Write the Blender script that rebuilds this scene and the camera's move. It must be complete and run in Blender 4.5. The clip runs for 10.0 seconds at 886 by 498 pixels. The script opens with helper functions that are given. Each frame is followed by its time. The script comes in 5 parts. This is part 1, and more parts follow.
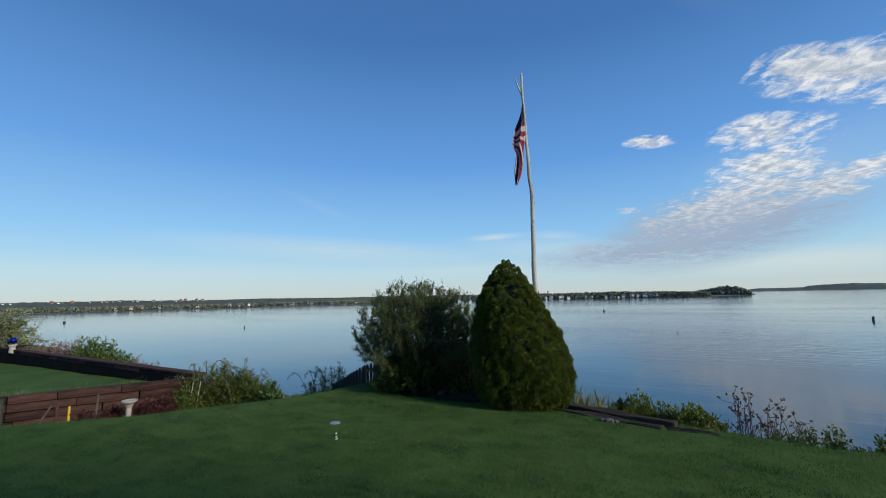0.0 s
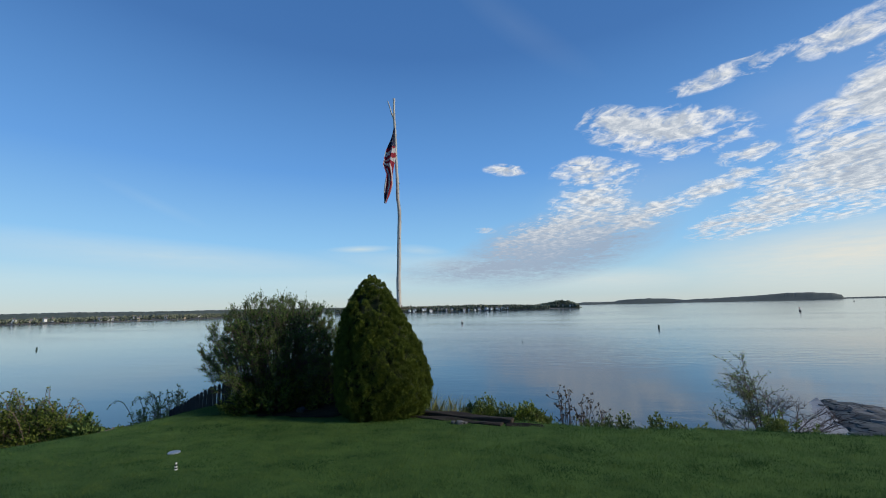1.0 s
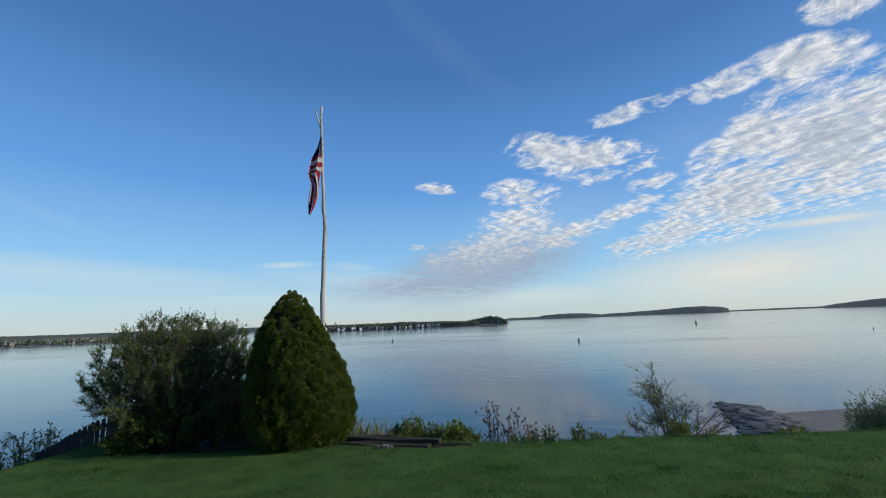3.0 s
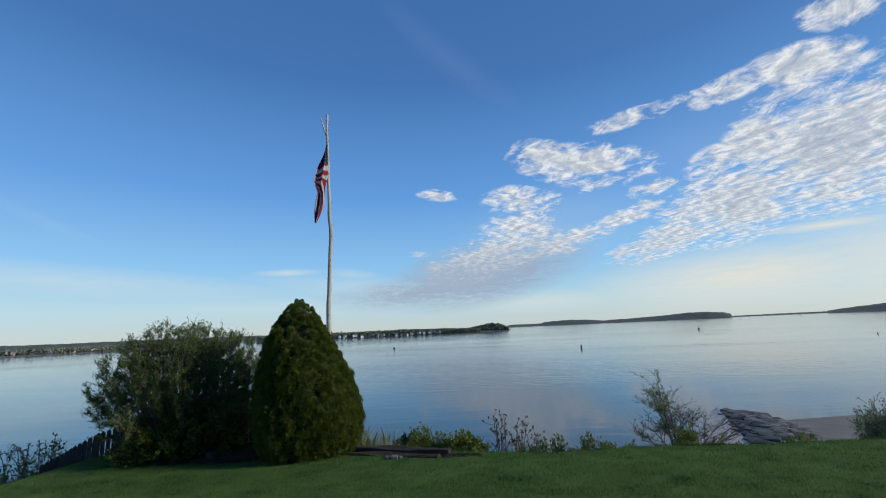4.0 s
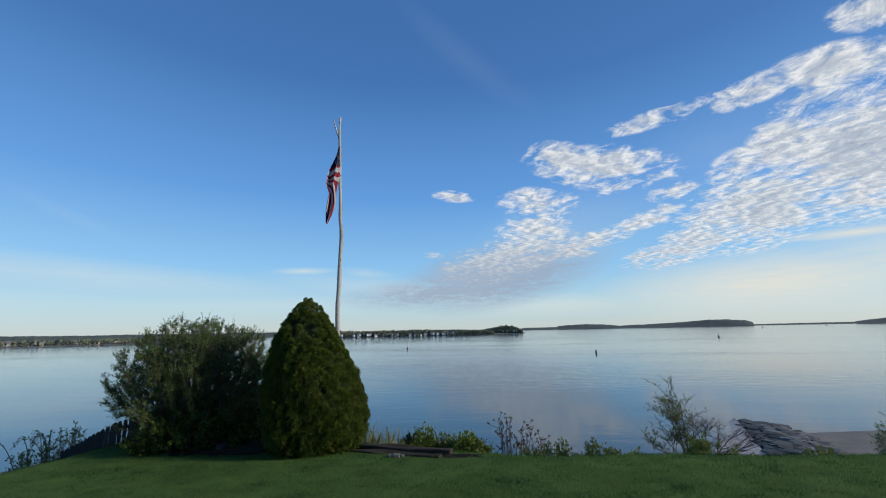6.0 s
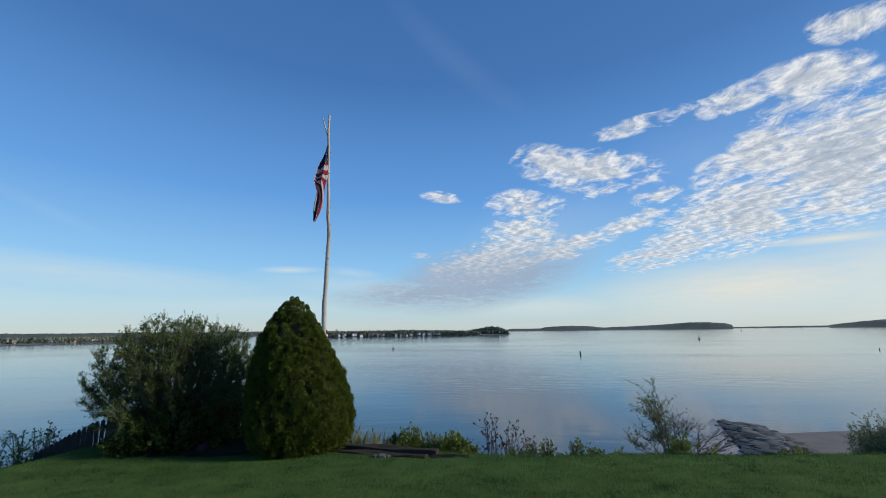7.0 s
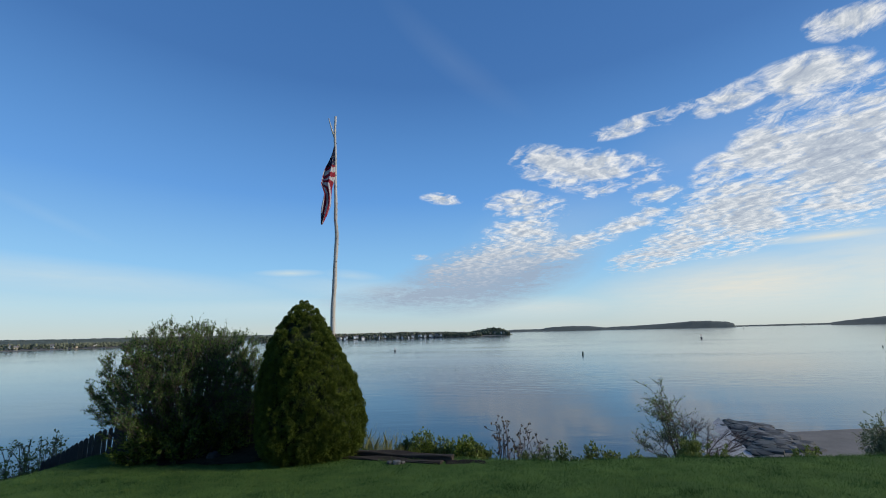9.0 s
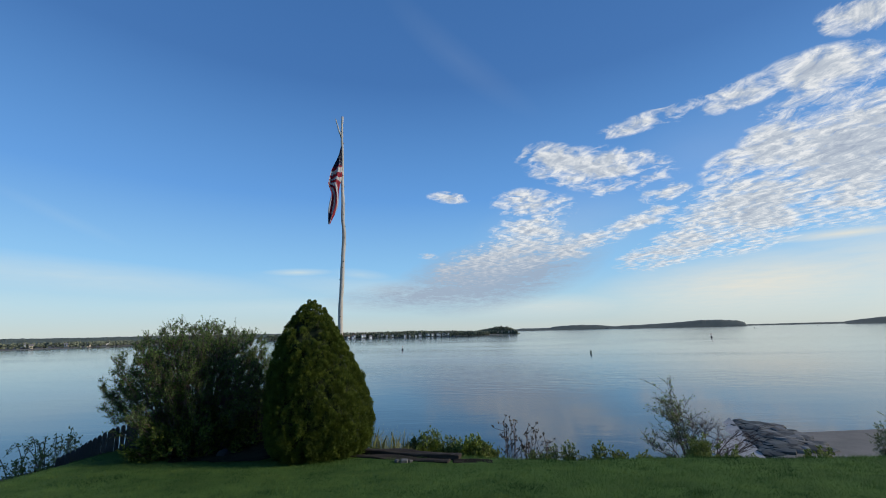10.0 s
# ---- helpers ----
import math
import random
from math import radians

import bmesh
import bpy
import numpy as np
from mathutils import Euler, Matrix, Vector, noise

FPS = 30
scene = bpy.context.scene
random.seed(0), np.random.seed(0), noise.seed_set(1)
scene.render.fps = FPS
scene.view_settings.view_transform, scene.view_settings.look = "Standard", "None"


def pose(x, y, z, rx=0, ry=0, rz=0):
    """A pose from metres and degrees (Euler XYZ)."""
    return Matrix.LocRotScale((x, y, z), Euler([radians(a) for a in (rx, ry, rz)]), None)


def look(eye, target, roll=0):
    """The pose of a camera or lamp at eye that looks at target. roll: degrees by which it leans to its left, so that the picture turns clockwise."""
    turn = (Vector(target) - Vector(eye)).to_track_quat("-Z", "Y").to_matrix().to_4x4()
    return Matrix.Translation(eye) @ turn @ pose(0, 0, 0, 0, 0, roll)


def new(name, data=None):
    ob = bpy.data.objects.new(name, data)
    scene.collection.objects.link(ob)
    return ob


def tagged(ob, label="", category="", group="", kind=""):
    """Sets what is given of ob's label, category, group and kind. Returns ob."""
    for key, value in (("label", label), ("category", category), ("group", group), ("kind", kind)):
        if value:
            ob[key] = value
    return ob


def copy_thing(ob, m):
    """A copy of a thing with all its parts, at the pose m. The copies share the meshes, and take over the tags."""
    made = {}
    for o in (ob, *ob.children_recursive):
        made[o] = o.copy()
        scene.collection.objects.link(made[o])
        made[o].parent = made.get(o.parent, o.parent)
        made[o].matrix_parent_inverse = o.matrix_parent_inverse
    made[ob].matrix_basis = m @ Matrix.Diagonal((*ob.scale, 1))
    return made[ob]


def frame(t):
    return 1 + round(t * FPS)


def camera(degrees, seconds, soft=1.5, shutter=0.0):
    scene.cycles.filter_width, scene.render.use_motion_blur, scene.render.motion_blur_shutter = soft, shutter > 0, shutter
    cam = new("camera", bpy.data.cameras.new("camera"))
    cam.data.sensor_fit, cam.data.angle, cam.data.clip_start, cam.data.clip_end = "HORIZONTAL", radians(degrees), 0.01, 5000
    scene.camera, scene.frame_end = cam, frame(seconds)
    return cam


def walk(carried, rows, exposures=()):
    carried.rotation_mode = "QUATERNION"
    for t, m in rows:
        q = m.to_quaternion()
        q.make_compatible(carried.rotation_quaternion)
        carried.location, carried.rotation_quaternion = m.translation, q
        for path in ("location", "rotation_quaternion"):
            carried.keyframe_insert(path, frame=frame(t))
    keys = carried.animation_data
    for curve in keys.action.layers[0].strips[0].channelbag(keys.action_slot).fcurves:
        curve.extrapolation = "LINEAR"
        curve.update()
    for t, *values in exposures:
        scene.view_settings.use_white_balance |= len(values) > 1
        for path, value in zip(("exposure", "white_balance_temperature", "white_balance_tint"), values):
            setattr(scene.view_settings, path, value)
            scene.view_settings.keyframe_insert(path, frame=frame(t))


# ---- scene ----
cam = camera(94.5, 10.0, soft=1.0)
PATH = [
    (0, pose(0.000, 0.000, 1.600, 96.69, 1.31, 0.00)),
    (0.5, pose(-0.114, -0.276, 1.621, 97.07, 1.08, -11.15)),
    (1, pose(-0.047, -0.287, 1.618, 98.04, 1.35, -18.61)),
    (1.5, pose(0.059, -0.265, 1.617, 98.78, 1.69, -23.44)),
    (2, pose(0.137, -0.258, 1.604, 99.26, 1.96, -26.34)),
    (2.5, pose(0.123, -0.200, 1.596, 99.63, 2.15, -28.07)),
    (4, pose(-0.009, -0.063, 1.621, 101.06, 2.56, -27.91)),
    (4.5, pose(-0.008, -0.082, 1.634, 101.47, 2.39, -26.52)),
    (5, pose(0.032, -0.115, 1.640, 101.57, 1.94, -25.32)),
    (6.5, pose(0.081, -0.219, 1.618, 101.22, 0.58, -26.74)),
    (7, pose(0.060, -0.184, 1.618, 101.31, 0.75, -27.95)),
    (7.5, pose(0.011, -0.100, 1.639, 101.44, 1.01, -28.70)),
    (8, pose(-0.041, -0.034, 1.638, 101.55, 1.29, -28.81)),
    (8.5, pose(-0.055, -0.004, 1.638, 101.59, 1.43, -28.37)),
    (9, pose(-0.048, -0.007, 1.641, 101.53, 1.36, -27.76)),
    (9.5, pose(-0.046, -0.010, 1.641, 101.48, 1.31, -27.22)),
    (10, pose(-0.047, -0.020, 1.647, 101.40, 1.34, -26.75)),
]
walk(cam, PATH)

# ---- world, sun and sky ----
SUN_AZ, SUN_EL = 125.0, 23.0      # degrees clockwise from +y, above the horizon
WATER_Z = -8.0


def link(tree, a, b):
    tree.links.new(a, b)


def node(tree, kind, **values):
    n = tree.nodes.new(kind)
    for k, v in values.items():
        setattr(n, k, v)
    return n


def mathn(tree, op, a, b=None, c=None, clamp=False):
    n = node(tree, "ShaderNodeMath", operation=op, use_clamp=clamp)
    for i, v in enumerate((a, b, c)):
        if v is None:
            continue
        if isinstance(v, (int, float)):
            n.inputs[i].default_value = v
        else:
            tree.links.new(v, n.inputs[i])
    return n.outputs[0]


def mixc(tree, f, a, b, mode="MIX"):
    n = node(tree, "ShaderNodeMix", data_type="RGBA", blend_type=mode)
    for i, v in ((0, f), (6, a), (7, b)):
        if isinstance(v, (int, float)):
            n.inputs[i].default_value = v
        elif isinstance(v, tuple):
            n.inputs[i].default_value = (*v, 1) if len(v) == 3 else v
        else:
            tree.links.new(v, n.inputs[i])
    return n.outputs[2]


def ramp(tree, fac, stops):
    n = node(tree, "ShaderNodeValToRGB")
    e = n.color_ramp.elements
    while len(e) < len(stops):
        e.new(0.5)
    for el, (p, c) in zip(e, stops):
        el.position = p
        el.color = (c, c, c, 1) if isinstance(c, (int, float)) else (*c, 1)
    tree.links.new(fac, n.inputs[0])
    return n.outputs[0]


def noisen(tree, vec, scale, detail=4.0, rough=0.55, dist=0.0):
    n = node(tree, "ShaderNodeTexNoise")
    n.inputs["Scale"].default_value = scale
    n.inputs["Detail"].default_value = detail
    n.inputs["Roughness"].default_value = rough
    n.inputs["Distortion"].default_value = dist
    if vec is not None:
        tree.links.new(vec, n.inputs["Vector"])
    return n.outputs[0]


world = bpy.data.worlds.new("world")
scene.world = world
world.use_nodes = True
wt = world.node_tree
wt.nodes.clear()
sky = node(wt, "ShaderNodeTexSky", sky_type="NISHITA", sun_disc=False)
sky.sun_elevation, sky.sun_rotation = radians(SUN_EL), radians(SUN_AZ)
sky.altitude, sky.air_density, sky.dust_density, sky.ozone_density = 0, 1.0, 0.6, 2.2
coord = node(wt, "ShaderNodeTexCoord").outputs["Generated"]
sep = node(wt, "ShaderNodeSeparateXYZ")
link(wt, coord, sep.inputs[0])
dx, dy, dz = sep.outputs
azim = mathn(wt, "MULTIPLY", mathn(wt, "ARCTAN2", dx, dy), 180 / math.pi)
elev = mathn(wt, "MULTIPLY", mathn(wt, "ARCSINE", dz), 180 / math.pi)
angles = node(wt, "ShaderNodeCombineXYZ")
link(wt, azim, angles.inputs[0]), link(wt, elev, angles.inputs[1])
# the cloud sheet, flat overhead
height = mathn(wt, "MAXIMUM", mathn(wt, "ADD", dz, 0.06), 0.03)
flat = node(wt, "ShaderNodeCombineXYZ")
link(wt, mathn(wt, "DIVIDE", dx, height), flat.inputs[0])
link(wt, mathn(wt, "DIVIDE", dy, height), flat.inputs[1])
# azimuth, elevation, half length, half width, lean, weight
BANKS = [
    (48.7, 20.6, 11.0, 3.3, -11, 0.8), (44.0, 22.4, 5.6, 2.4, -18, 0.85), (40.0, 16.7, 6.6, 2.6, -7, 0.85),
    (38.8, 12.8, 6.4, 3.4, 10, 0.75), (35.0, 9.6, 11.5, 3.6, 14, 0.6), (45.4, 10.8, 8.0, 1.9, 14, 0.7),
    (55.5, 25.1, 7.0, 1.25, 5, 0.72), (65.2, 25.3, 8.0, 1.8, 2, 0.7), (72.8, 25.3, 6.0, 2.2, -7, 0.8),
    (74.5, 16.8, 12.0, 8.0, 12, 1.1), (65.2, 12.9, 11.0, 5.2, 13, 1.05), (57.9, 9.6, 9.0, 2.4, 13, 0.9),
    (68.4, 19.9, 5.0, 3.2, 38, 0.9), (63.8, 17.6, 3.8, 2.3, 10, 0.65), (28.0, 18.5, 3.6, 0.95, -5, 0.72),
    (56.7, 16.2, 3.4, 1.3, 4, 0.7), (52.7, 13.1, 4.2, 1.2, 6, 0.7), (56.1, 14.2, 2.8, 0.9, 0, 0.6),
    (39.4, 23.9, 2.2, 0.9, 32, 0.45), (77.0, 28.6, 4.0, 2.0, -13, 0.85), (92.0, 20.0, 18, 10.0, 10, 1.1),
    (24.8, 10.4, 2.0, 0.5, -2, 0.4), (50.0, 17.6, 3.0, 0.9, 8, 0.4),
]
VEILS = [
    (65.0, 4.4, 20.0, 4.4, 2, 1.0), (86.0, 5.0, 26.0, 6.5, 0, 1.1), (72.5, 8.7, 8.0, 0.8, -2, 0.95), (7.5, 8.1, 5.0, 0.6, 2, 0.75),
    (15.5, 7.9, 4.6, 0.9, -5, 0.45), (-14.6, 6.5, 26.0, 2.2, -3, 0.5), (30.0, 36.2, 15.0, 2.4, -33, 0.04),
    (20.1, 5.5, 20.0, 2.0, -6, 0.5), (-30.0, 3.5, 34, 2.2, 0, 0.3), (6.0, 3.6, 30, 1.6, 1, 0.45),
    (-17.0, 12.5, 7.0, 0.8, -22, 0.08), (44.0, 13.0, 14.0, 7.0, 10, 0.14), (62.0, 20.0, 14.0, 6.0, 10, 0.08), (41.0, 3.0, 16.0, 1.8, 0, 0.6),
]

def banks(rows):
    total = None
    for a, e, hl, hw, lean, weight in rows:
        m = node(wt, "ShaderNodeMapping", vector_type="TEXTURE")
        m.inputs["Location"].default_value = (a, e, 0)
        m.inputs["Rotation"].default_value = (0, 0, radians(lean))
        m.inputs["Scale"].default_value = (hl, hw, 1)
        link(wt, angles.outputs[0], m.inputs[0])
        d = node(wt, "ShaderNodeVectorMath", operation="LENGTH")
        link(wt, m.outputs[0], d.inputs[0])
        one = mathn(wt, "MULTIPLY", mathn(wt, "SUBTRACT", 1.0, d.outputs["Value"], clamp=True), weight)
        total = one if total is None else mathn(wt, "MAXIMUM", total, one)
    return total


turn = node(wt, "ShaderNodeMapping", vector_type="TEXTURE")
turn.inputs["Rotation"].default_value = (0, 0, radians(57))
turn.inputs["Scale"].default_value = (1.05, 0.95, 1)
link(wt, flat.outputs[0], turn.inputs[0])
# the same sheet a little nearer to the sun, to tell lit flanks from shaded ones
toward = node(wt, "ShaderNodeMapping", vector_type="TEXTURE")
toward.inputs["Location"].default_value = (-0.045, 0.025, 0)
toward.inputs["Rotation"].default_value = (0, 0, radians(57))
toward.inputs["Scale"].default_value = (1.05, 0.95, 1)
link(wt, flat.outputs[0], toward.inputs[0])
puff = noisen(wt, turn.outputs[0], 2.8, 8.0, 0.62, 0.25)
ripple = noisen(wt, turn.outputs[0], 10.0, 8.0, 0.68, 0.6)
flank = noisen(wt, toward.outputs[0], 10.0, 8.0, 0.68, 0.6)
grain = mathn(wt, "ADD", mathn(wt, "MULTIPLY", puff, 0.5), mathn(wt, "MULTIPLY", ripple, 0.5))
bank = banks(BANKS)
density = mathn(wt, "ADD", mathn(wt, "MULTIPLY", bank, 1.5), mathn(wt, "MULTIPLY", mathn(wt, "SUBTRACT", grain, 0.5), 6.6))
density = mathn(wt, "MULTIPLY", density, mathn(wt, "MULTIPLY", bank, 6.0, clamp=True))
cover = ramp(wt, density, [(0.04, 0.0), (0.45, 0.45), (1.0, 0.93)])
veil = banks(VEILS)
veil = mathn(wt, "MULTIPLY", veil, mathn(wt, "ADD", 0.55, mathn(wt, "MULTIPLY", puff, 0.9)), clamp=True)
# thick parts grey, flanks towards the sun bright; greyer low over the water
relief = mathn(wt, "MULTIPLY", mathn(wt, "SUBTRACT", ripple, flank), 2.3)
lit = mathn(wt, "SUBTRACT", mathn(wt, "ADD", 0.74, relief), mathn(wt, "MULTIPLY", mathn(wt, "MULTIPLY", bank, density), 0.22))
shade = ramp(wt, lit, [(0.05, (0.37, 0.42, 0.51)), (0.5, (0.53, 0.58, 0.64)), (0.95, (0.86, 0.865, 0.86))])
low = mathn(wt, "MULTIPLY", mathn(wt, "SUBTRACT", 12.5, elev), 0.2, clamp=True)
west = mathn(wt, "MULTIPLY", mathn(wt, "SUBTRACT", 58.0, azim), 0.06, clamp=True)
shade = mixc(wt, mathn(wt, "MULTIPLY", mathn(wt, "MULTIPLY", low, west), 0.75), shade, (0.36, 0.44, 0.56))
SKY = 0.1
air = mixc(wt, 1.0, sky.outputs[0], (SKY, SKY, SKY), "MULTIPLY")
# deep blue overhead, paling to a milky horizon
clear = ramp(wt, mathn(wt, "DIVIDE", elev, 60.0, clamp=True), [(0.0, (0.60, 0.68, 0.67)), (0.06, (0.45, 0.69, 0.83)), (0.14, (0.27, 0.58, 0.92)), (0.30, (0.125, 0.36, 0.80)), (0.55, (0.055, 0.185, 0.49)), (1.0, (0.035, 0.125, 0.36))])
air = mixc(wt, 0.82, air, clear)
haze = mixc(wt, mathn(wt, "MULTIPLY", mathn(wt, "SUBTRACT", azim, 15.0), 0.025, clamp=True), (0.60, 0.72, 0.76), (0.74, 0.75, 0.69))
air = mixc(wt, veil, air, haze)
grey = banks([(34.5, 7.6, 16, 5.2, 10, 1.35), (28.0, 5.4, 18, 2.6, 4, 1.0)])
grey = mathn(wt, "MULTIPLY", grey, mathn(wt, "MULTIPLY", mathn(wt, "SUBTRACT", grain, 0.3), 6.5), clamp=True)
air = mixc(wt, mathn(wt, "MULTIPLY", grey, 0.9), air, (0.335, 0.415, 0.535))
air = mixc(wt, cover, air, shade)
bg = node(wt, "ShaderNodeBackground")
link(wt, air, bg.inputs[0])
out = node(wt, "ShaderNodeOutputWorld")
link(wt, bg.outputs[0], out.inputs[0])

sun = new("sun", bpy.data.lights.new("sun", "SUN"))
sun.data.energy, sun.data.angle, sun.data.color = 3.1, radians(12), (1.0, 0.89, 0.72)
a, e = radians(SUN_AZ), radians(SUN_EL)
sun.matrix_world = look((60 * math.sin(a) * math.cos(e), 60 * math.cos(a) * math.cos(e), 60 * math.sin(e)), (0, 0, 0))
scene.view_settings.exposure = 0.0


# ---- materials ----
def material(name, dark, light, scale=6.0, rough=0.8, bump=0.3, fine=60.0, metal=0.0, spread=0.0, stretch=(1, 1, 1), sheen=0.0, spec=0.5, through_light=0.0):
    """Two colours mixed by noise at two sizes, relief from the fine one; spread: variation from piece to piece."""
    m = bpy.data.materials.new(name)
    m.use_nodes = True
    t = m.node_tree
    b = t.nodes["Principled BSDF"]
    tc = node(t, "ShaderNodeTexCoord")
    mp = node(t, "ShaderNodeMapping")
    mp.inputs["Scale"].default_value = stretch
    link(t, tc.outputs["Object"], mp.inputs[0])
    big = noisen(t, mp.outputs[0], scale, 4)
    small = noisen(t, mp.outputs[0], fine, 5, 0.65)
    f = mathn(t, "ADD", mathn(t, "MULTIPLY", big, 0.6), mathn(t, "MULTIPLY", small, 0.4))
    if spread:
        island = node(t, "ShaderNodeNewGeometry").outputs["Random Per Island"]
        piece = node(t, "ShaderNodeObjectInfo").outputs["Random"]
        r = mathn(t, "FRACT", mathn(t, "ADD", island, piece))
        f = mathn(t, "ADD", f, mathn(t, "MULTIPLY", mathn(t, "SUBTRACT", r, 0.5), spread))
    c = mixc(t, ramp(t, f, [(0.3, 0.0), (0.7, 1.0)]), dark, light)
    link(t, c, b.inputs["Base Color"])
    b.inputs["Roughness"].default_value = rough
    b.inputs["Metallic"].default_value = metal
    b.inputs["Specular IOR Level"].default_value = spec
    if bump:
        bp = node(t, "ShaderNodeBump")
        bp.inputs["Strength"].default_value = bump
        bp.inputs["Distance"].default_value = 0.01
        link(t, small, bp.inputs["Height"])
        link(t, bp.outputs[0], b.inputs["Normal"])
    if through_light:
        tr = node(t, "ShaderNodeBsdfTranslucent")
        link(t, c, tr.inputs[0])
        mx = node(t, "ShaderNodeMixShader")
        mx.inputs[0].default_value = through_light
        link(t, b.outputs[0], mx.inputs[1]), link(t, tr.outputs[0], mx.inputs[2])
        link(t, mx.outputs[0], t.nodes["Material Output"].inputs[0])
    return m


SOIL = material("soil", (0.045, 0.035, 0.025), (0.12, 0.10, 0.07), 3, 0.95, 0.8, 40)
SHADED_SOIL = material("soil_with_painted_shade", (0.010, 0.009, 0.006), (0.045, 0.042, 0.024), 5, 0.95, 0.9, 45, spec=0.1)
BARK = material("bark", (0.05, 0.04, 0.03), (0.16, 0.13, 0.10), 8, 0.9, 0.7, 90)
TWIG = material("twig", (0.07, 0.05, 0.045), (0.19, 0.14, 0.12), 12, 0.9, 0.4, 120)
DARKTWIG = material("dark_twig", (0.06, 0.044, 0.038), (0.17, 0.125, 0.105), 12, 0.9, 0.4, 120)
BIRCH = material("birch_wood", (0.28, 0.26, 0.23), (0.64, 0.61, 0.56), 5, 0.8, 0.7, 45, stretch=(1, 1, 0.35))
CEDAR = material("arborvitae_leaf", (0.024, 0.050, 0.009), (0.165, 0.21, 0.03), 7, 0.75, 0, 22, spread=0.16, spec=0.25, through_light=0.15)
CORE = material("core_with_painted_shade", (0.008, 0.014, 0.004), (0.03, 0.045, 0.012), 10, 0.95, 0.6, 40)
PRIVET = material("shrub_leaf", (0.032, 0.070, 0.022), (0.17, 0.25, 0.07), 2.5, 0.8, 0, 25, spread=0.6, spec=0.2, through_light=0.28)
YELLOWGREEN = material("young_leaf", (0.09, 0.14, 0.02), (0.27, 0.33, 0.06), 3, 0.6, 0, 25, spread=0.7, through_light=0.3)
OLIVE = material("spring_leaf", (0.09, 0.13, 0.03), (0.27, 0.32, 0.10), 3, 0.75, 0, 25, spread=0.7, spec=0.2, through_light=0.35)
UNDER = material("understory_leaf", (0.028, 0.060, 0.013), (0.16, 0.21, 0.04), 2.0, 0.75, 0, 25, spread=0.8, spec=0.2, through_light=0.25)
SAGE = material("sage_leaf", (0.14, 0.17, 0.08), (0.36, 0.39, 0.20), 3, 0.7, 0, 25, spread=0.8, spec=0.2, through_light=0.3)
DARKPAINT = material("black_fence_paint", (0.012, 0.012, 0.013), (0.04, 0.04, 0.042), 8, 0.6, 0.4, 90)
TIMBER = material("weathered_timber", (0.020, 0.013, 0.011), (0.115, 0.062, 0.052), 9, 0.94, 1.0, 45, spread=0.35, spec=0.15, stretch=(0.35, 1, 1.6))
BARBERRY = material("dark_red_leaf", (0.030, 0.010, 0.012), (0.10, 0.030, 0.030), 4, 0.7, 0, 25, spread=0.6, spec=0.2, through_light=0.15)
GALVANISED = material("dull_galvanised_steel", (0.24, 0.29, 0.35), (0.38, 0.43, 0.49), 9, 0.5, 0.1, 60, metal=0.3)
OLDLOG = material("old_sleeper_wood", (0.010, 0.009, 0.008), (0.105, 0.088, 0.072), 9, 0.95, 1.0, 40, spread=0.3, spec=0.1, stretch=(0.12, 2.5, 2.5))
PALEBOARD = material("sun_bleached_board", (0.11, 0.085, 0.06), (0.26, 0.205, 0.15), 4, 0.9, 0.6, 50, stretch=(0.2, 1, 1))
STONE = material("granite", (0.055, 0.057, 0.055), (0.20, 0.20, 0.19), 1.2, 0.92, 0.7, 14, spread=0.6, spec=0.15)
WETSTONE = material("weedy_wet_rock", (0.012, 0.014, 0.010), (0.06, 0.06, 0.05), 1.5, 0.6, 0.8, 14, spread=0.5)
CONCRETE = material("pale_concrete", (0.30, 0.28, 0.25), (0.55, 0.52, 0.47), 6, 0.85, 0.4, 60)
PLASTIC_Y = material("yellow_plastic", (0.65, 0.42, 0.03), (0.80, 0.55, 0.05), 6, 0.5, 0.05)
BLACKP = material("dark_hull_paint", (0.01, 0.01, 0.012), (0.03, 0.03, 0.035), 3, 0.5, 0.1)
WHITE = material("white_paint", (0.62, 0.62, 0.60), (0.82, 0.82, 0.80), 3, 0.6, 0.1)
GREY = material("grey_roof_shingle", (0.10, 0.10, 0.11), (0.24, 0.23, 0.23), 1, 0.9, 0.2)


# ---- building helpers ----
def mesh_object(name, verts, faces, mat, parent=None, label="", smooth=False):
    me = bpy.data.meshes.new(name)
    me.from_pydata(verts, [], faces)
    me.materials.append(mat)
    if smooth:
        me.polygons.foreach_set("use_smooth", [True] * len(me.polygons))
    me.update()
    ob = new(name, me)
    ob.parent = parent
    return tagged(ob, label)


def part(name, bm, mat, parent=None, label="", smooth=False):
    me = bpy.data.meshes.new(name)
    bmesh.ops.recalc_face_normals(bm, faces=bm.faces[:])
    bm.to_mesh(me)
    bm.free()
    me.materials.append(mat)
    if smooth:
        me.polygons.foreach_set("use_smooth", [True] * len(me.polygons))
    ob = new(name, me)
    ob.parent = parent
    return tagged(ob, label)


def thing(name, m, label, category, group="", kind=""):
    ob = new(name)
    ob.empty_display_size = 0.1
    ob.matrix_world = m
    return tagged(ob, label, category, group, kind)


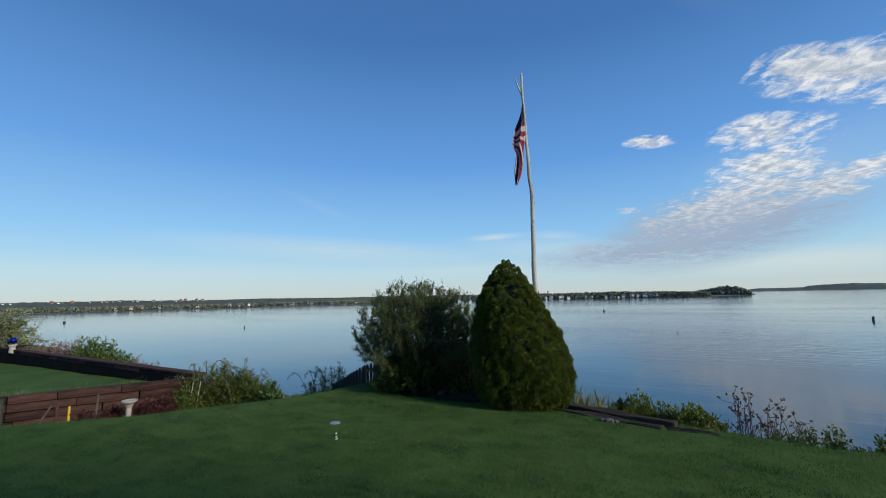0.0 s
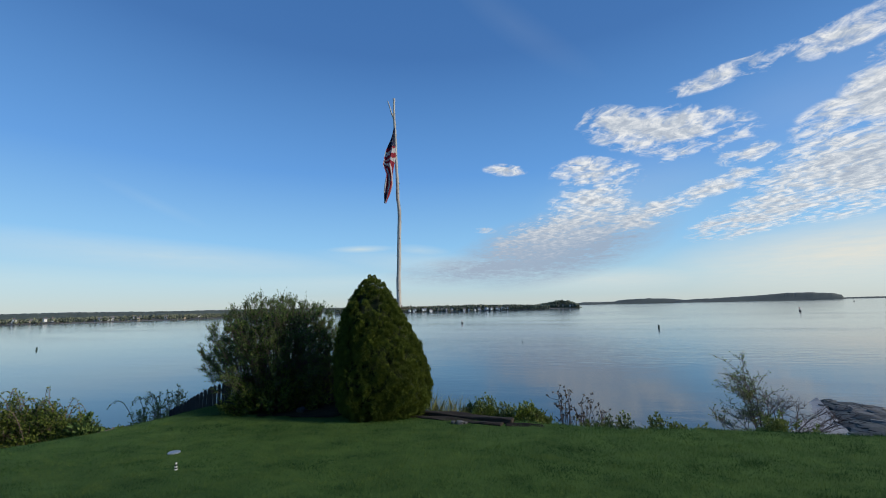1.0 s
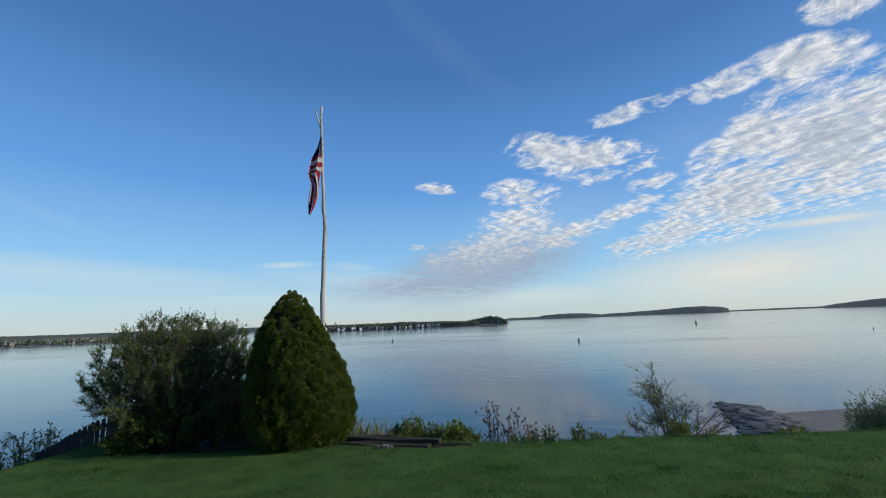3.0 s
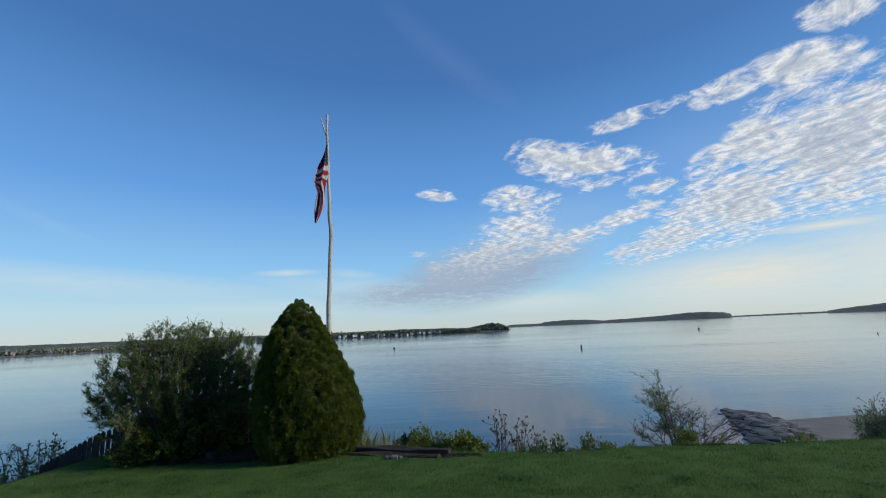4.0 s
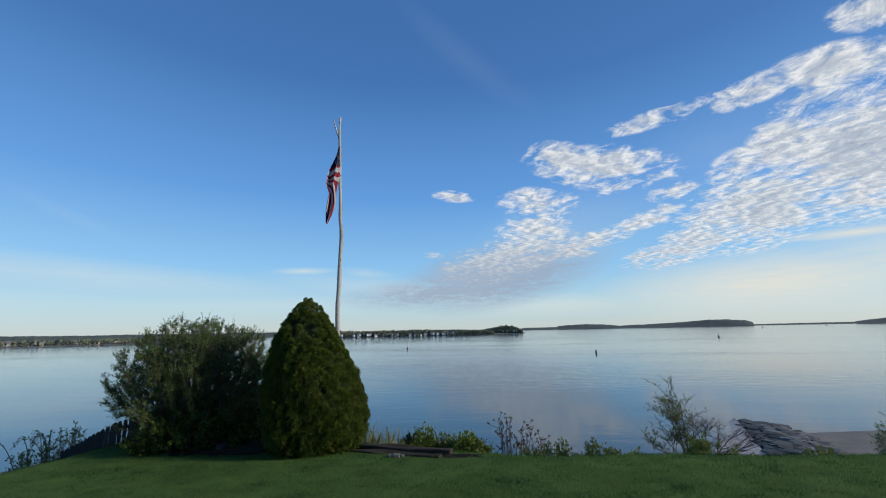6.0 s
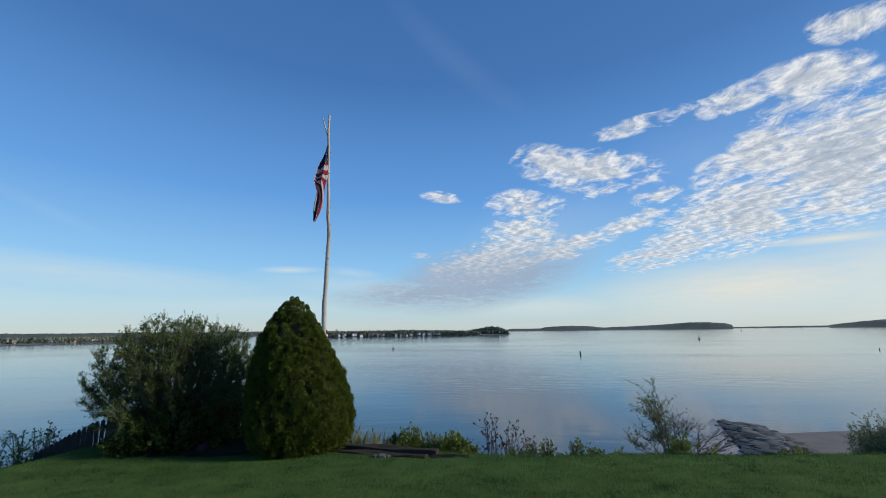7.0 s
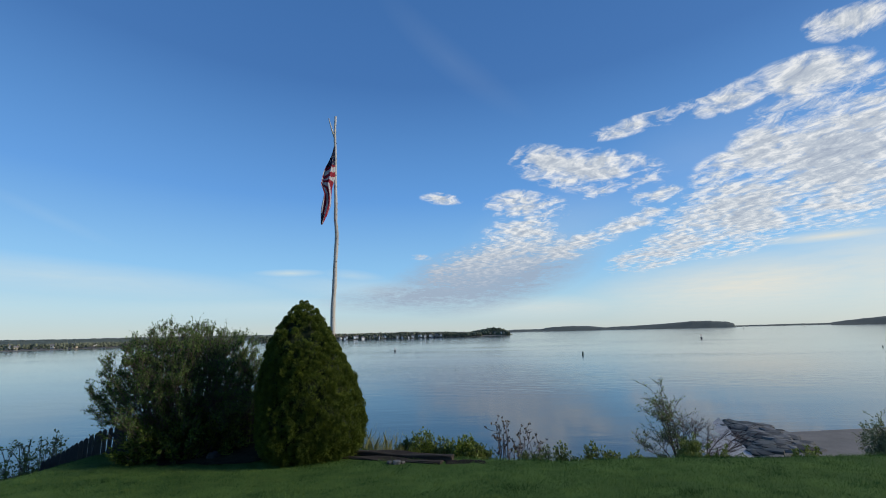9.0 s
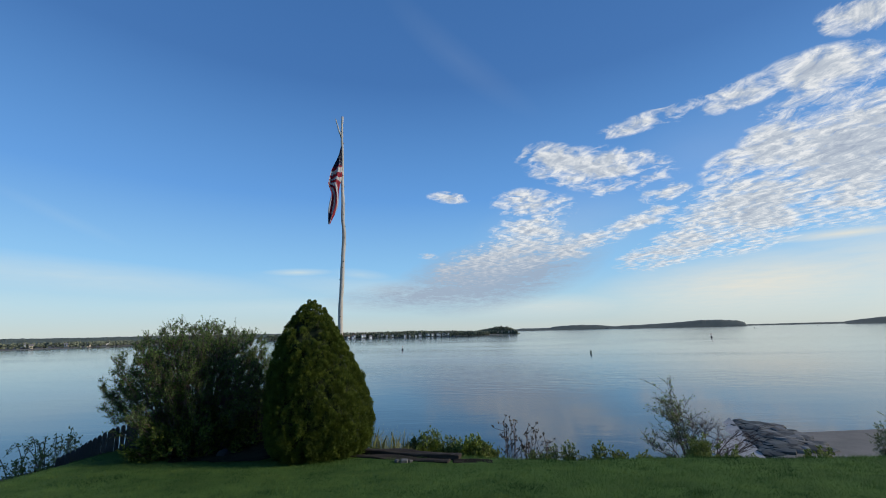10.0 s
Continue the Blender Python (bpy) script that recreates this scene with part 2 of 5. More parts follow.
def tubes(paths, sides=6):
    """Tapered tubes along paths of (place, radius); returns verts and faces of one mesh."""
    verts, faces = [], []
    for path in paths:
        base = len(verts)
        for i, (p, r) in enumerate(path):
            q = path[min(i + 1, len(path) - 1)][0] - path[max(i - 1, 0)][0]
            if q.length < 1e-6:
                q = Vector((0, 0, 1))
            q.normalize()
            side = q.cross(Vector((0.3, 0.9, 0.1)))
            if side.length < 0.1:
                side = q.cross(Vector((1, 0, 0)))
            side.normalize()
            up = q.cross(side)
            for k in range(sides):
                an = 2 * math.pi * k / sides
                verts.append(tuple(p + (side * math.cos(an) + up * math.sin(an)) * r))
        for i in range(len(path) - 1):
            for k in range(sides):
                a0, a1 = base + i * sides + k, base + i * sides + (k + 1) % sides
                faces.append((a0, a1, a1 + sides, a0 + sides))
        faces.append(tuple(base + k for k in reversed(range(sides))))
        faces.append(tuple(base + (len(path) - 1) * sides + k for k in range(sides)))
    return verts, faces


def leaf_cloud(places, normals, size, rng, aspect=0.55, jitter=0.6, droop=0.0):
    """Folded leaves, two triangles pairs each, at the places, roughly along the normals."""
    n = len(places)
    d = normals + rng.normal(0, jitter, (n, 3))
    d[:, 2] -= droop
    d /= np.linalg.norm(d, axis=1)[:, None] + 1e-9
    side = np.cross(d, rng.normal(0, 1, (n, 3)))
    side /= np.linalg.norm(side, axis=1)[:, None] + 1e-9
    ln = (size * rng.uniform(0.6, 1.35, n))[:, None]
    up = np.cross(d, side)
    a = places
    tip = places + d * ln
    mid = places + d * ln * 0.5
    left = mid + side * ln * aspect * 0.5 + up * ln * 0.12
    right = mid - side * ln * aspect * 0.5 + up * ln * 0.12
    verts = np.stack([a, right, tip, left], 1).reshape(-1, 3)
    i = np.arange(n)[:, None] * 4
    faces = np.concatenate([i + np.array([0, 1, 2]), i + np.array([0, 2, 3])], 0)
    return verts.tolist(), faces.tolist()


def box(bm, sx, sy, sz, m=Matrix(), bevel=0.0):
    r = bmesh.ops.create_cube(bm, size=1.0, matrix=m @ Matrix.Diagonal((sx, sy, sz, 1)))
    if bevel:
        edges = list({e for v in r["verts"] for e in v.link_edges})
        bmesh.ops.bevel(bm, geom=edges, offset=bevel, segments=1, affect="EDGES", profile=0.5)


def lathe(bm, profile, sides=20, m=Matrix()):
    rings = [[bm.verts.new(m @ Vector((r * math.cos(2 * math.pi * k / sides), r * math.sin(2 * math.pi * k / sides), z))) for k in range(sides)] for r, z in profile]
    for r0, r1 in zip(rings, rings[1:]):
        for k in range(sides):
            bm.faces.new((r0[k], r0[(k + 1) % sides], r1[(k + 1) % sides], r1[k]))
    bm.faces.new(list(reversed(rings[0])))
    bm.faces.new(rings[-1])


# ---- the ground ----
BLUFF = [(-60, 50), (-18.6, 18.2), (-5.3, 10.1), (-2.9, 10.0), (-1.0, 9.6), (0.8, 8.6), (2.0, 6.7), (2.9, 5.6), (4.2, 4.6), (5.3, 4.13), (6.6, 3.35), (8.0, 2.68), (16, -1.3), (60, -20), (200, -80)]
YARD = [(-30, 5.0), (-9, 6.1), (-5.0, 6.75), (-4.2, 7.2), (-3.0, 7.7), (-2.3, 8.3), (-1.6, 9.2), (-1.5, 12)]


def beyond(x, y, line):
    """Signed distance from a line of points, positive to its left hand when walked from first to last."""
    best = np.full(x.shape, 1e9)
    sign = np.ones(x.shape)
    for (x0, y0), (x1, y1) in zip(line, line[1:]):
        ex, ey = x1 - x0, y1 - y0
        u = np.clip(((x - x0) * ex + (y - y0) * ey) / (ex * ex + ey * ey), 0, 1)
        px, py = x - x0 - u * ex, y - y0 - u * ey
        d = np.hypot(px, py)
        near = d < best
        sign = np.where(near, np.sign(ex * py - ey * px), sign)
        best = np.minimum(best, d)
    return best * sign


def smooth01(v):
    v = np.clip(v, 0, 1)
    return v * v * (3 - 2 * v)


def ground_height(x, y):
    x, y = np.asarray(x, float), np.asarray(y, float)
    r = np.hypot(x, y)
    z = -0.02 * np.minimum(r, 12) - 0.012 * np.sin(x * 0.9 + 0.5) * np.sin(y * 0.8)
    left = beyond(x, y, YARD)
    z = z - (0.25 + 0.2 * smooth01((-2.0 - x) / 2)) * smooth01((left + 0.05) / 0.5) * (x < -1)
    s = beyond(x, y, BLUFF)
    drop = 0.2 * smooth01(s / 0.5) + np.maximum(s - 0.2, 0) * 0.34
    az = np.degrees(np.arctan2(x, y))
    beach = smooth01((az - 61.5) / 2.0) * (x > 0)
    floor_z = beach * (WATER_Z + 0.40 - 0.033 * np.clip(s - 20, 0, 60)) + (1 - beach) * (WATER_Z - 0.5 - 0.03 * np.clip(s - 22, 0, 60))
    return np.maximum(z - drop, floor_z)


radii = np.concatenate([[0.25], np.geomspace(0.5, 4.0, 30), np.geomspace(4.1, 12, 110), np.geomspace(12.3, 60, 70), np.geomspace(64, 4600, 40)])
turns = np.radians(np.arange(0, 360, 1.0))
RR, AA = np.meshgrid(radii, turns, indexing="ij")
GX, GY = RR * np.sin(AA), RR * np.cos(AA)
GZ = ground_height(GX, GY)
gverts = np.stack([GX, GY, GZ], -1).reshape(-1, 3).tolist() + [(0, 0, 0)]
na = len(turns)
gfaces = [(i * na + k, i * na + (k + 1) % na, (i + 1) * na + (k + 1) % na, (i + 1) * na + k) for i in range(len(radii) - 1) for k in range(na)]
gfaces += [(len(gverts) - 1, (k + 1) % na, k) for k in range(na)]

TURF = material("mown_turf", (0.040, 0.082, 0.020), (0.105, 0.178, 0.042), 1.6, 0.95, 0.9, 55, spec=0.08)
ground = mesh_object("ground", gverts, gfaces, TURF, smooth=True)
ground.data.materials.append(SOIL)
SAND = material("wet_sand", (0.10, 0.092, 0.080), (0.20, 0.18, 0.155), 0.5, 0.8, 0.2, 8)
ground.data.materials.append(SAND)
centre = np.array([p.center[:] for p in ground.data.polygons])
cs = beyond(centre[:, 0], centre[:, 1], BLUFF)
cl = beyond(centre[:, 0], centre[:, 1], YARD)
kind_of = np.where(cs > 0.35, 1, 0)
kind_of = np.where((cl > 0.25) & (centre[:, 0] < -1), 1, kind_of)
kind_of = np.where((cs > 17), 2, kind_of)
ground.data.polygons.foreach_set("material_index", kind_of.astype(int).tolist())
tagged(ground, "mown green lawn falling away to a brushy shore bluff", "ground", kind="structure")

# an unseen plain box closing the lawn behind the camera, added to shade it
BLOCK_GREY = material("shade_block_grey", (0.30, 0.30, 0.29), (0.42, 0.42, 0.41), 2, 0.8, 0.3, 30, stretch=(0.3, 1, 6))
bm = bmesh.new()
box(bm, 19.0, 8.0, 6.3, Matrix.Translation((-0.8, -7.0, 2.6)), 0.02)
shade_block = part("shade_block", bm, BLOCK_GREY)
tagged(shade_block, "unseen plain grey box added to shade the lawn", "wall", kind="structure")

# calm sea
WATER = bpy.data.materials.new("calm_sea")
WATER.use_nodes = True
t = WATER.node_tree
b = t.nodes["Principled BSDF"]
b.inputs["Base Color"].default_value = (0.025, 0.060, 0.085, 1)
b.inputs["Roughness"].default_value = 0.085
b.inputs["IOR"].default_value = 1.33
tc = node(t, "ShaderNodeTexCoord")
mp = node(t, "ShaderNodeMapping", vector_type="TEXTURE")
mp.inputs["Rotation"].default_value = (0, 0, radians(-32))
mp.inputs["Scale"].default_value = (3.2, 1.0, 1)
link(t, tc.outputs["Object"], mp.inputs[0])
wave = noisen(t, mp.outputs[0], 0.75, 3, 0.5, 0.4)
swell = noisen(t, mp.outputs[0], 0.09, 2, 0.5)
patch = ramp(t, noisen(t, mp.outputs[0], 0.018, 2, 0.5, 0.5), [(0.42, 0.06), (0.62, 1.0)])
h = mathn(t, "ADD", mathn(t, "MULTIPLY", mathn(t, "MULTIPLY", wave, patch), 0.08), mathn(t, "MULTIPLY", swell, 0.05))
bp = node(t, "ShaderNodeBump")
bp.inputs["Strength"].default_value = 1.0
bp.inputs["Distance"].default_value = 1.0
link(t, h, bp.inputs["Height"])
link(t, bp.outputs[0], b.inputs["Normal"])
wr = np.concatenate([[6.0], np.geomspace(8, 4900, 60)])
wa = np.radians(np.arange(0, 360, 3.0))
wv = [(r * math.sin(q), r * math.cos(q), WATER_Z) for r in wr for q in wa]
wn = len(wa)
wf = [(i * wn + k, i * wn + (k + 1) % wn, (i + 1) * wn + (k + 1) % wn, (i + 1) * wn + k) for i in range(len(wr) - 1) for k in range(wn)]
water = mesh_object("water", wv, wf, WATER)
tagged(water, "calm blue bay with faint ripples and sky reflections", "water", kind="structure")


# ---- arborvitae ----
def arborvitae(m, rng):
    tree = thing("arborvitae_tree", m, "dense dark green rounded cone of arborvitae on the lawn", "tree")
    tv, tf = tubes([[(Vector((0, 0, -0.1)), 0.09), (Vector((0.02, 0, 0.7)), 0.07), (Vector((0, 0.02, 1.6)), 0.03)]], 8)
    mesh_object("trunk", tv, tf, BARK, tree)
    hs = np.array([-0.02, 0.126, 0.317, 0.549, 0.78, 1.053, 1.252, 1.452, 1.656, 1.859, 2.065, 2.231, 2.32])
    rs = np.array([0.62, 0.785, 0.835, 0.815, 0.79, 0.735, 0.685, 0.615, 0.545, 0.44, 0.315, 0.20, 0.05])
    cs = np.array([0.17, 0.194, 0.19, 0.144, 0.131, 0.095, 0.076, 0.044, -0.01, -0.026, -0.032, -0.02, -0.028])
    H = 2.32

    def surface(u, an):
        lump = 0.030 * np.sin(an * 5 + u * 9) + 0.028 * np.sin(an * 9 - u * 15 + 1) * np.sin(u * 21 + an * 3)
        return np.interp(u * H, hs, rs) * (1 + lump)

    def axis(u):
        """The crown leans: its lower half bulges to one side."""
        c = np.interp(u * H, hs, cs)
        return c * 0.988, c * -0.157

    nu, nk = 26, 40
    # solid shell, near-black green: the shade between the tufts is in its colour
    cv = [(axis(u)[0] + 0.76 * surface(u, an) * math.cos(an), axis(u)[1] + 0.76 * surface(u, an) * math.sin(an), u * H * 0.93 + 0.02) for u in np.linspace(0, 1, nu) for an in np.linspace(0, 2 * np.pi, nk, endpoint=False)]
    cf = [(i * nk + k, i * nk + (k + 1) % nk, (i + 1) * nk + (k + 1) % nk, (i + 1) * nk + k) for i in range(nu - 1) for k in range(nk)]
    mesh_object("shade_core", cv, cf, CORE, tree, "dark core shell with the crown's inner shade in its colour", True)
    # knobbly upright tufts of fine sprays with dark gaps between them
    tufts = 1500
    u = 1 - rng.power(1.45, tufts)
    an = (np.arange(tufts) * 2.399963 + rng.normal(0, 0.25, tufts)) % (2 * np.pi)
    ball = rng.uniform(0.045, 0.095, tufts) * np.interp(u, [0, 0.8, 1], [1.1, 0.85, 0.6])
    r = surface(u, an) - ball * rng.uniform(0.55, 1.5, tufts)
    ax, ay = axis(u)
    c = np.stack([ax + r * np.cos(an), ay + r * np.sin(an), u * H * 1.0 - ball * 1.2 * u + rng.normal(0, 0.012, tufts)], 1)
    out_n = np.stack([np.cos(an) * (1 - 0.45 * u), np.sin(an) * (1 - 0.45 * u), 0.25 + 0.8 * u], 1)
    per = 165
    way = rng.normal(0, 1, (tufts * per, 3)) + np.repeat(out_n, per, 0) * 0.9
    way /= np.linalg.norm(way, axis=1)[:, None]
    p = np.repeat(c, per, 0) + way * np.array([0.9, 0.9, 1.3]) * np.repeat(ball, per)[:, None] * rng.uniform(0.62, 1.0, tufts * per)[:, None]
    v, f = leaf_cloud(p, way + np.array([0, 0, 0.5]), 0.024, rng, 0.5, 0.3)
    mesh_object("crown", v, f, CEDAR, tree)
    return tree


rng = np.random.default_rng(3)


def in_bed(x, y, grow=0.0):
    """Whether a place lies in the darkened soil patch under the tree and the shrub."""
    u = (x - 0.45) * 0.93 - (y - 7.68) * 0.36
    w = (x - 0.45) * 0.36 + (y - 7.68) * 0.93
    edge = 1 + 0.07 * np.sin(np.arctan2(w, u) * 7) + 0.05 * np.sin(np.arctan2(w, u) * 13 + 1)
    return (u / 1.35) ** 2 + (w / 0.66) ** 2 < (edge + grow) ** 2


# soil patch coloured almost black for the shade under tree and shrub
bv, bf = [], []
for ring in np.linspace(0, 1, 9):
    for k in range(72):
        q = 2 * math.pi * k / 72
        edge = ring * (1 + 0.07 * math.sin(q * 7) + 0.05 * math.sin(q * 13 + 1))
        u, w = 1.35 * edge * math.cos(q), 0.66 * edge * math.sin(q)
        x, y = 0.45 + 0.93 * u + 0.36 * w, 7.68 - 0.36 * u + 0.93 * w
        bv.append((x, y, float(ground_height(x, y)) + 0.012 + 0.006 * math.sin(x * 31) * math.sin(y * 27)))
bf = [(i * 72 + k, i * 72 + (k + 1) % 72, (i + 1) * 72 + (k + 1) % 72, (i + 1) * 72 + k) for i in range(8) for k in range(72)]
bed = mesh_object("shaded_soil_bed", bv, bf, SHADED_SOIL, smooth=True)
tagged(bed, "soil under the tree and shrub with their shade painted in", "soil", kind="structure")
arborvitae(pose(1.12, 7.0, -0.13), rng)


# ---- shrubs ----
def shoot(rng, base, to, r0, r1, bend=0.1, n=7):
    mid = (base + to) / 2 + Vector(rng.normal(0, bend, 3).tolist())
    return [((1 - s) ** 2 * base + 2 * s * (1 - s) * mid + s * s * to, r0 + (r1 - r0) * s) for s in [i / (n - 1) for i in range(n)]]


def shrub(name, m, label, rng, size, stems, twigs, leaf_mat, leaf, leaves_per, stem_mat=TWIG, base_r=0.015, low=0.1, category="shrub", group="", spread_base=0.25, leaf_from=0.35, lean=(0, 0), bias=0.0, twig_len=(0.08, 0.2), shell=0.74, wild=0.55):
    """Stems fan out from the base into an uneven dome of the given half sizes; twigs fork from them; leaves sit on the twigs."""
    ob = thing(name, m, label, category, group)
    sx, sy, sz = size
    paths, spots, ways = [], [], []
    for _ in range(stems):
        an = rng.uniform(0, 2 * np.pi)
        el = np.arcsin(rng.uniform(low, 1.0))
        k = rng.uniform(shell, 1.0)
        to = Vector((sx * math.cos(an) * math.cos(el) * k + lean[0], sy * math.sin(an) * math.cos(el) * k + lean[1], sz * max(math.sin(el), 0.0) ** (1 - bias) * k))
        base = Vector((sx * spread_base * math.cos(an) * rng.uniform(0, 1), sy * spread_base * math.sin(an) * rng.uniform(0, 1), -0.05))
        st = shoot(rng, base, to, base_r * rng.uniform(0.6, 1), base_r * 0.25, 0.08 * sz)
        paths.append(st)
        for _ in range(twigs):
            s = rng.uniform(leaf_from, 1.0)
            q = st[min(int(s * 6.99), 6)][0]
            way = (to - base).normalized() * 0.8 + Vector(rng.normal(0, wild, 3).tolist()) + Vector((0, 0, 0.25))
            end = q + way * min(sz, 1.6) * rng.uniform(*twig_len)
            tw = shoot(rng, q, end, base_r * 0.3, base_r * 0.12, 0.02 * sz, 4)
            paths.append(tw)
            for _ in range(leaves_per):
                w = rng.uniform(0.15, 1.05)
                spots.append(tuple(q + (end - q) * w + Vector(rng.normal(0, leaf * 0.35, 3).tolist())))
                ways.append(tuple(way))
    v, f = tubes(paths, 3)
    mesh_object("branchwork", v, f, stem_mat, ob, "bare brown branches")
    if spots:
        v, f = leaf_cloud(np.array(spots), np.array(ways), leaf, rng, 0.5, 0.7)
        mesh_object("foliage", v, f, leaf_mat, ob)
    return ob


shrub("privet_shrub", pose(-0.50, 8.4, -0.15), "broad twiggy shrub with small dark green leaves", rng, (1.29, 1.0, 2.05), 640, 17, PRIVET, 0.026, 9, stem_mat=DARKTWIG, base_r=0.009, low=0.02, bias=0.56, twig_len=(0.04, 0.085), shell=0.78, leaf_from=0.66, wild=0.36, spread_base=0.3)
shrub("understory_shrub", pose(-0.42, 8.05, -0.16), "bright leafed low growth under the twiggy shrub", rng, (1.0, 0.5, 0.85), 150, 12, UNDER, 0.05, 9, base_r=0.008, low=0.0, bias=0.4, twig_len=(0.05, 0.15), shell=0.6, leaf_from=0.4, spread_base=0.7)


# ---- birch pole and its flag ----
def flag_pole(m, rng):
    ob = thing("flagpole", m, "peeled birch trunk used as a flagpole with a forked top", "flagpole")
    H = 6.37
    pts = []
    for i in range(56):
        z = -0.3 + (H + 0.3) * i / 55
        w = 0.004 * math.sin(z * 2.3) + 0.004 * math.sin(z * 7.1 + 1)
        bow = np.interp(z, [1.8, 2.6, 3.3, 3.9, 4.02, 4.5, 5.8, 6.05, 6.4], [0.005, 0.0, 0.012, 0.023, -0.001, -0.018, -0.066, -0.085, -0.082])
        pts.append((Vector((w + float(bow), 0.008 * math.sin(z * 3.7), z)), (0.058 - 0.0055 * max(z, 0)) * (1 + 0.09 * math.sin(z * 13) * math.sin(z * 4.3))))
    v, f = tubes([pts], 10)
    mesh_object("pole_trunk", v, f, BIRCH, ob, smooth=True)
    q = pts[51][0]
    v, f = tubes([[(q, 0.02), (q + Vector((-0.06, 0, 0.14)), 0.016), (q + Vector((-0.14, 0.01, 0.42)), 0.010)]], 8)
    mesh_object("side_branch", v, f, BIRCH, ob, smooth=True)
    p = pts[17][0]
    v, f = tubes([[(p, 0.012), (p + Vector((0.08, -0.02, 0.0)), 0.011), (p + Vector((0.22, -0.03, 0.01)), 0.011), (p + Vector((0.24, -0.03, 0.07)), 0.011)], [(p + Vector((0.05, -0.02, 0)), 0.011), (p + Vector((0.045, -0.02, 0.07)), 0.011)]], 8)
    mesh_object("hook_bracket", v, f, BARK, ob, "rusty iron hook bracket")
    for k in range(44):
        p, r = pts[9 + k]
        an = rng.uniform(0, 6.28)
        d = Vector((math.cos(an), math.sin(an), 0.25))
        v, f = tubes([[(p + d * r * 0.7, 0.014), (p + d * (r + rng.uniform(0.002, 0.018)), 0.008)]], 6)
        mesh_object("knot", v, f, BARK, ob)
    return ob


flag_pole(pose(1.82, 8.1, -0.16), rng)


# ---- the flag, hanging limp ----
RED = material("red_cloth", (0.21, 0.008, 0.022), (0.34, 0.018, 0.04), 5, 0.85, 0.2, 200, through_light=0.25)
WHITECLOTH = material("white_cloth", (0.44, 0.44, 0.46), (0.62, 0.62, 0.64), 5, 0.85, 0.2, 200, through_light=0.25)
NAVY = material("navy_cloth", (0.010, 0.014, 0.05), (0.022, 0.03, 0.085), 5, 0.85, 0.2, 200, through_light=0.15)


def limp_flag(m):
    ob = thing("flag", m, "limp striped red, white and navy flag hanging from the birch pole", "flag")
    rows, cols = 104, 36
    fall = [0, 0.18, 0.3, 0.42, 0.5, 0.62, 0.75, 0.88, 1.0]
    near_e = [0.0, 0.0, 0.0, 0.0, 0.02, 0.04, 0.06, 0.12, 0.19]
    far_e = [0.035, 0.13, 0.19, 0.235, 0.27, 0.20, 0.22, 0.24, 0.25]
    verts = []
    for i in range(rows + 1):
        s = i / rows
        x0, x1 = np.interp(s, fall, near_e), np.interp(s, fall, far_e)
        for k in range(cols + 1):
            q = k / cols
            depth = 0.055 * math.sin(q * 9.0 + s * 3.0) * min(1, s * 4) + 0.02 * math.sin(q * 21 + s * 7)
            verts.append((-(x0 + (x1 - x0) * q) - 0.012 * math.sin(s * 14 + q * 3), depth - 0.05, -1.70 * s - 0.05 * q * (1 - s)))
    groups = {}
    for i in range(rows):
        for k in range(cols):
            s, q = (i + 0.5) / rows, (k + 0.5) / cols
            flat_i = s * 15.5 - q * 0.9
            steep_i = 7.0 + q * 4.6 + (s - 0.5) * 5.0
            w = min(max((s - 0.40) / 0.14, 0), 1)
            index = flat_i * (1 - w) + steep_i * w
            if s < 0.24 + 0.02 * q:
                star = (i // 3 + k // 6) % 2 == 0 and i % 3 == 1 and k % 6 in (2, 3)
                key = ("star", i // 3 * 10 + k // 6) if star else ("canton", 0)
            elif s > 0.87 and q > 0.45:
                key = ("canton", 1)
            else:
                key = ("stripe", int(math.floor(index)))
            groups.setdefault(key, []).append((i, k))
    made = {}
    for (name, index), cells in sorted(groups.items()):
        used, vs, fs = {}, [], []
        for i, k in cells:
            face = []
            for a, b in ((i, k), (i, k + 1), (i + 1, k + 1), (i + 1, k)):
                if (a, b) not in used:
                    used[a, b] = len(vs)
                    vs.append(verts[a * (cols + 1) + b])
                face.append(used[a, b])
            fs.append(tuple(face))
        if name == "canton":
            mat, lab = NAVY, "navy blue canton"
        elif name == "star":
            mat, lab = WHITECLOTH, ""
        else:
            mat, lab = (RED, "red stripe") if index % 2 else (WHITECLOTH, "white stripe")
        made[name, index] = mesh_object(name, vs, fs, mat, made["canton", 0] if name == "star" else ob, lab, True)
    return ob


limp_flag(pose(1.755, 8.06, 5.50, 0, 0, -12))

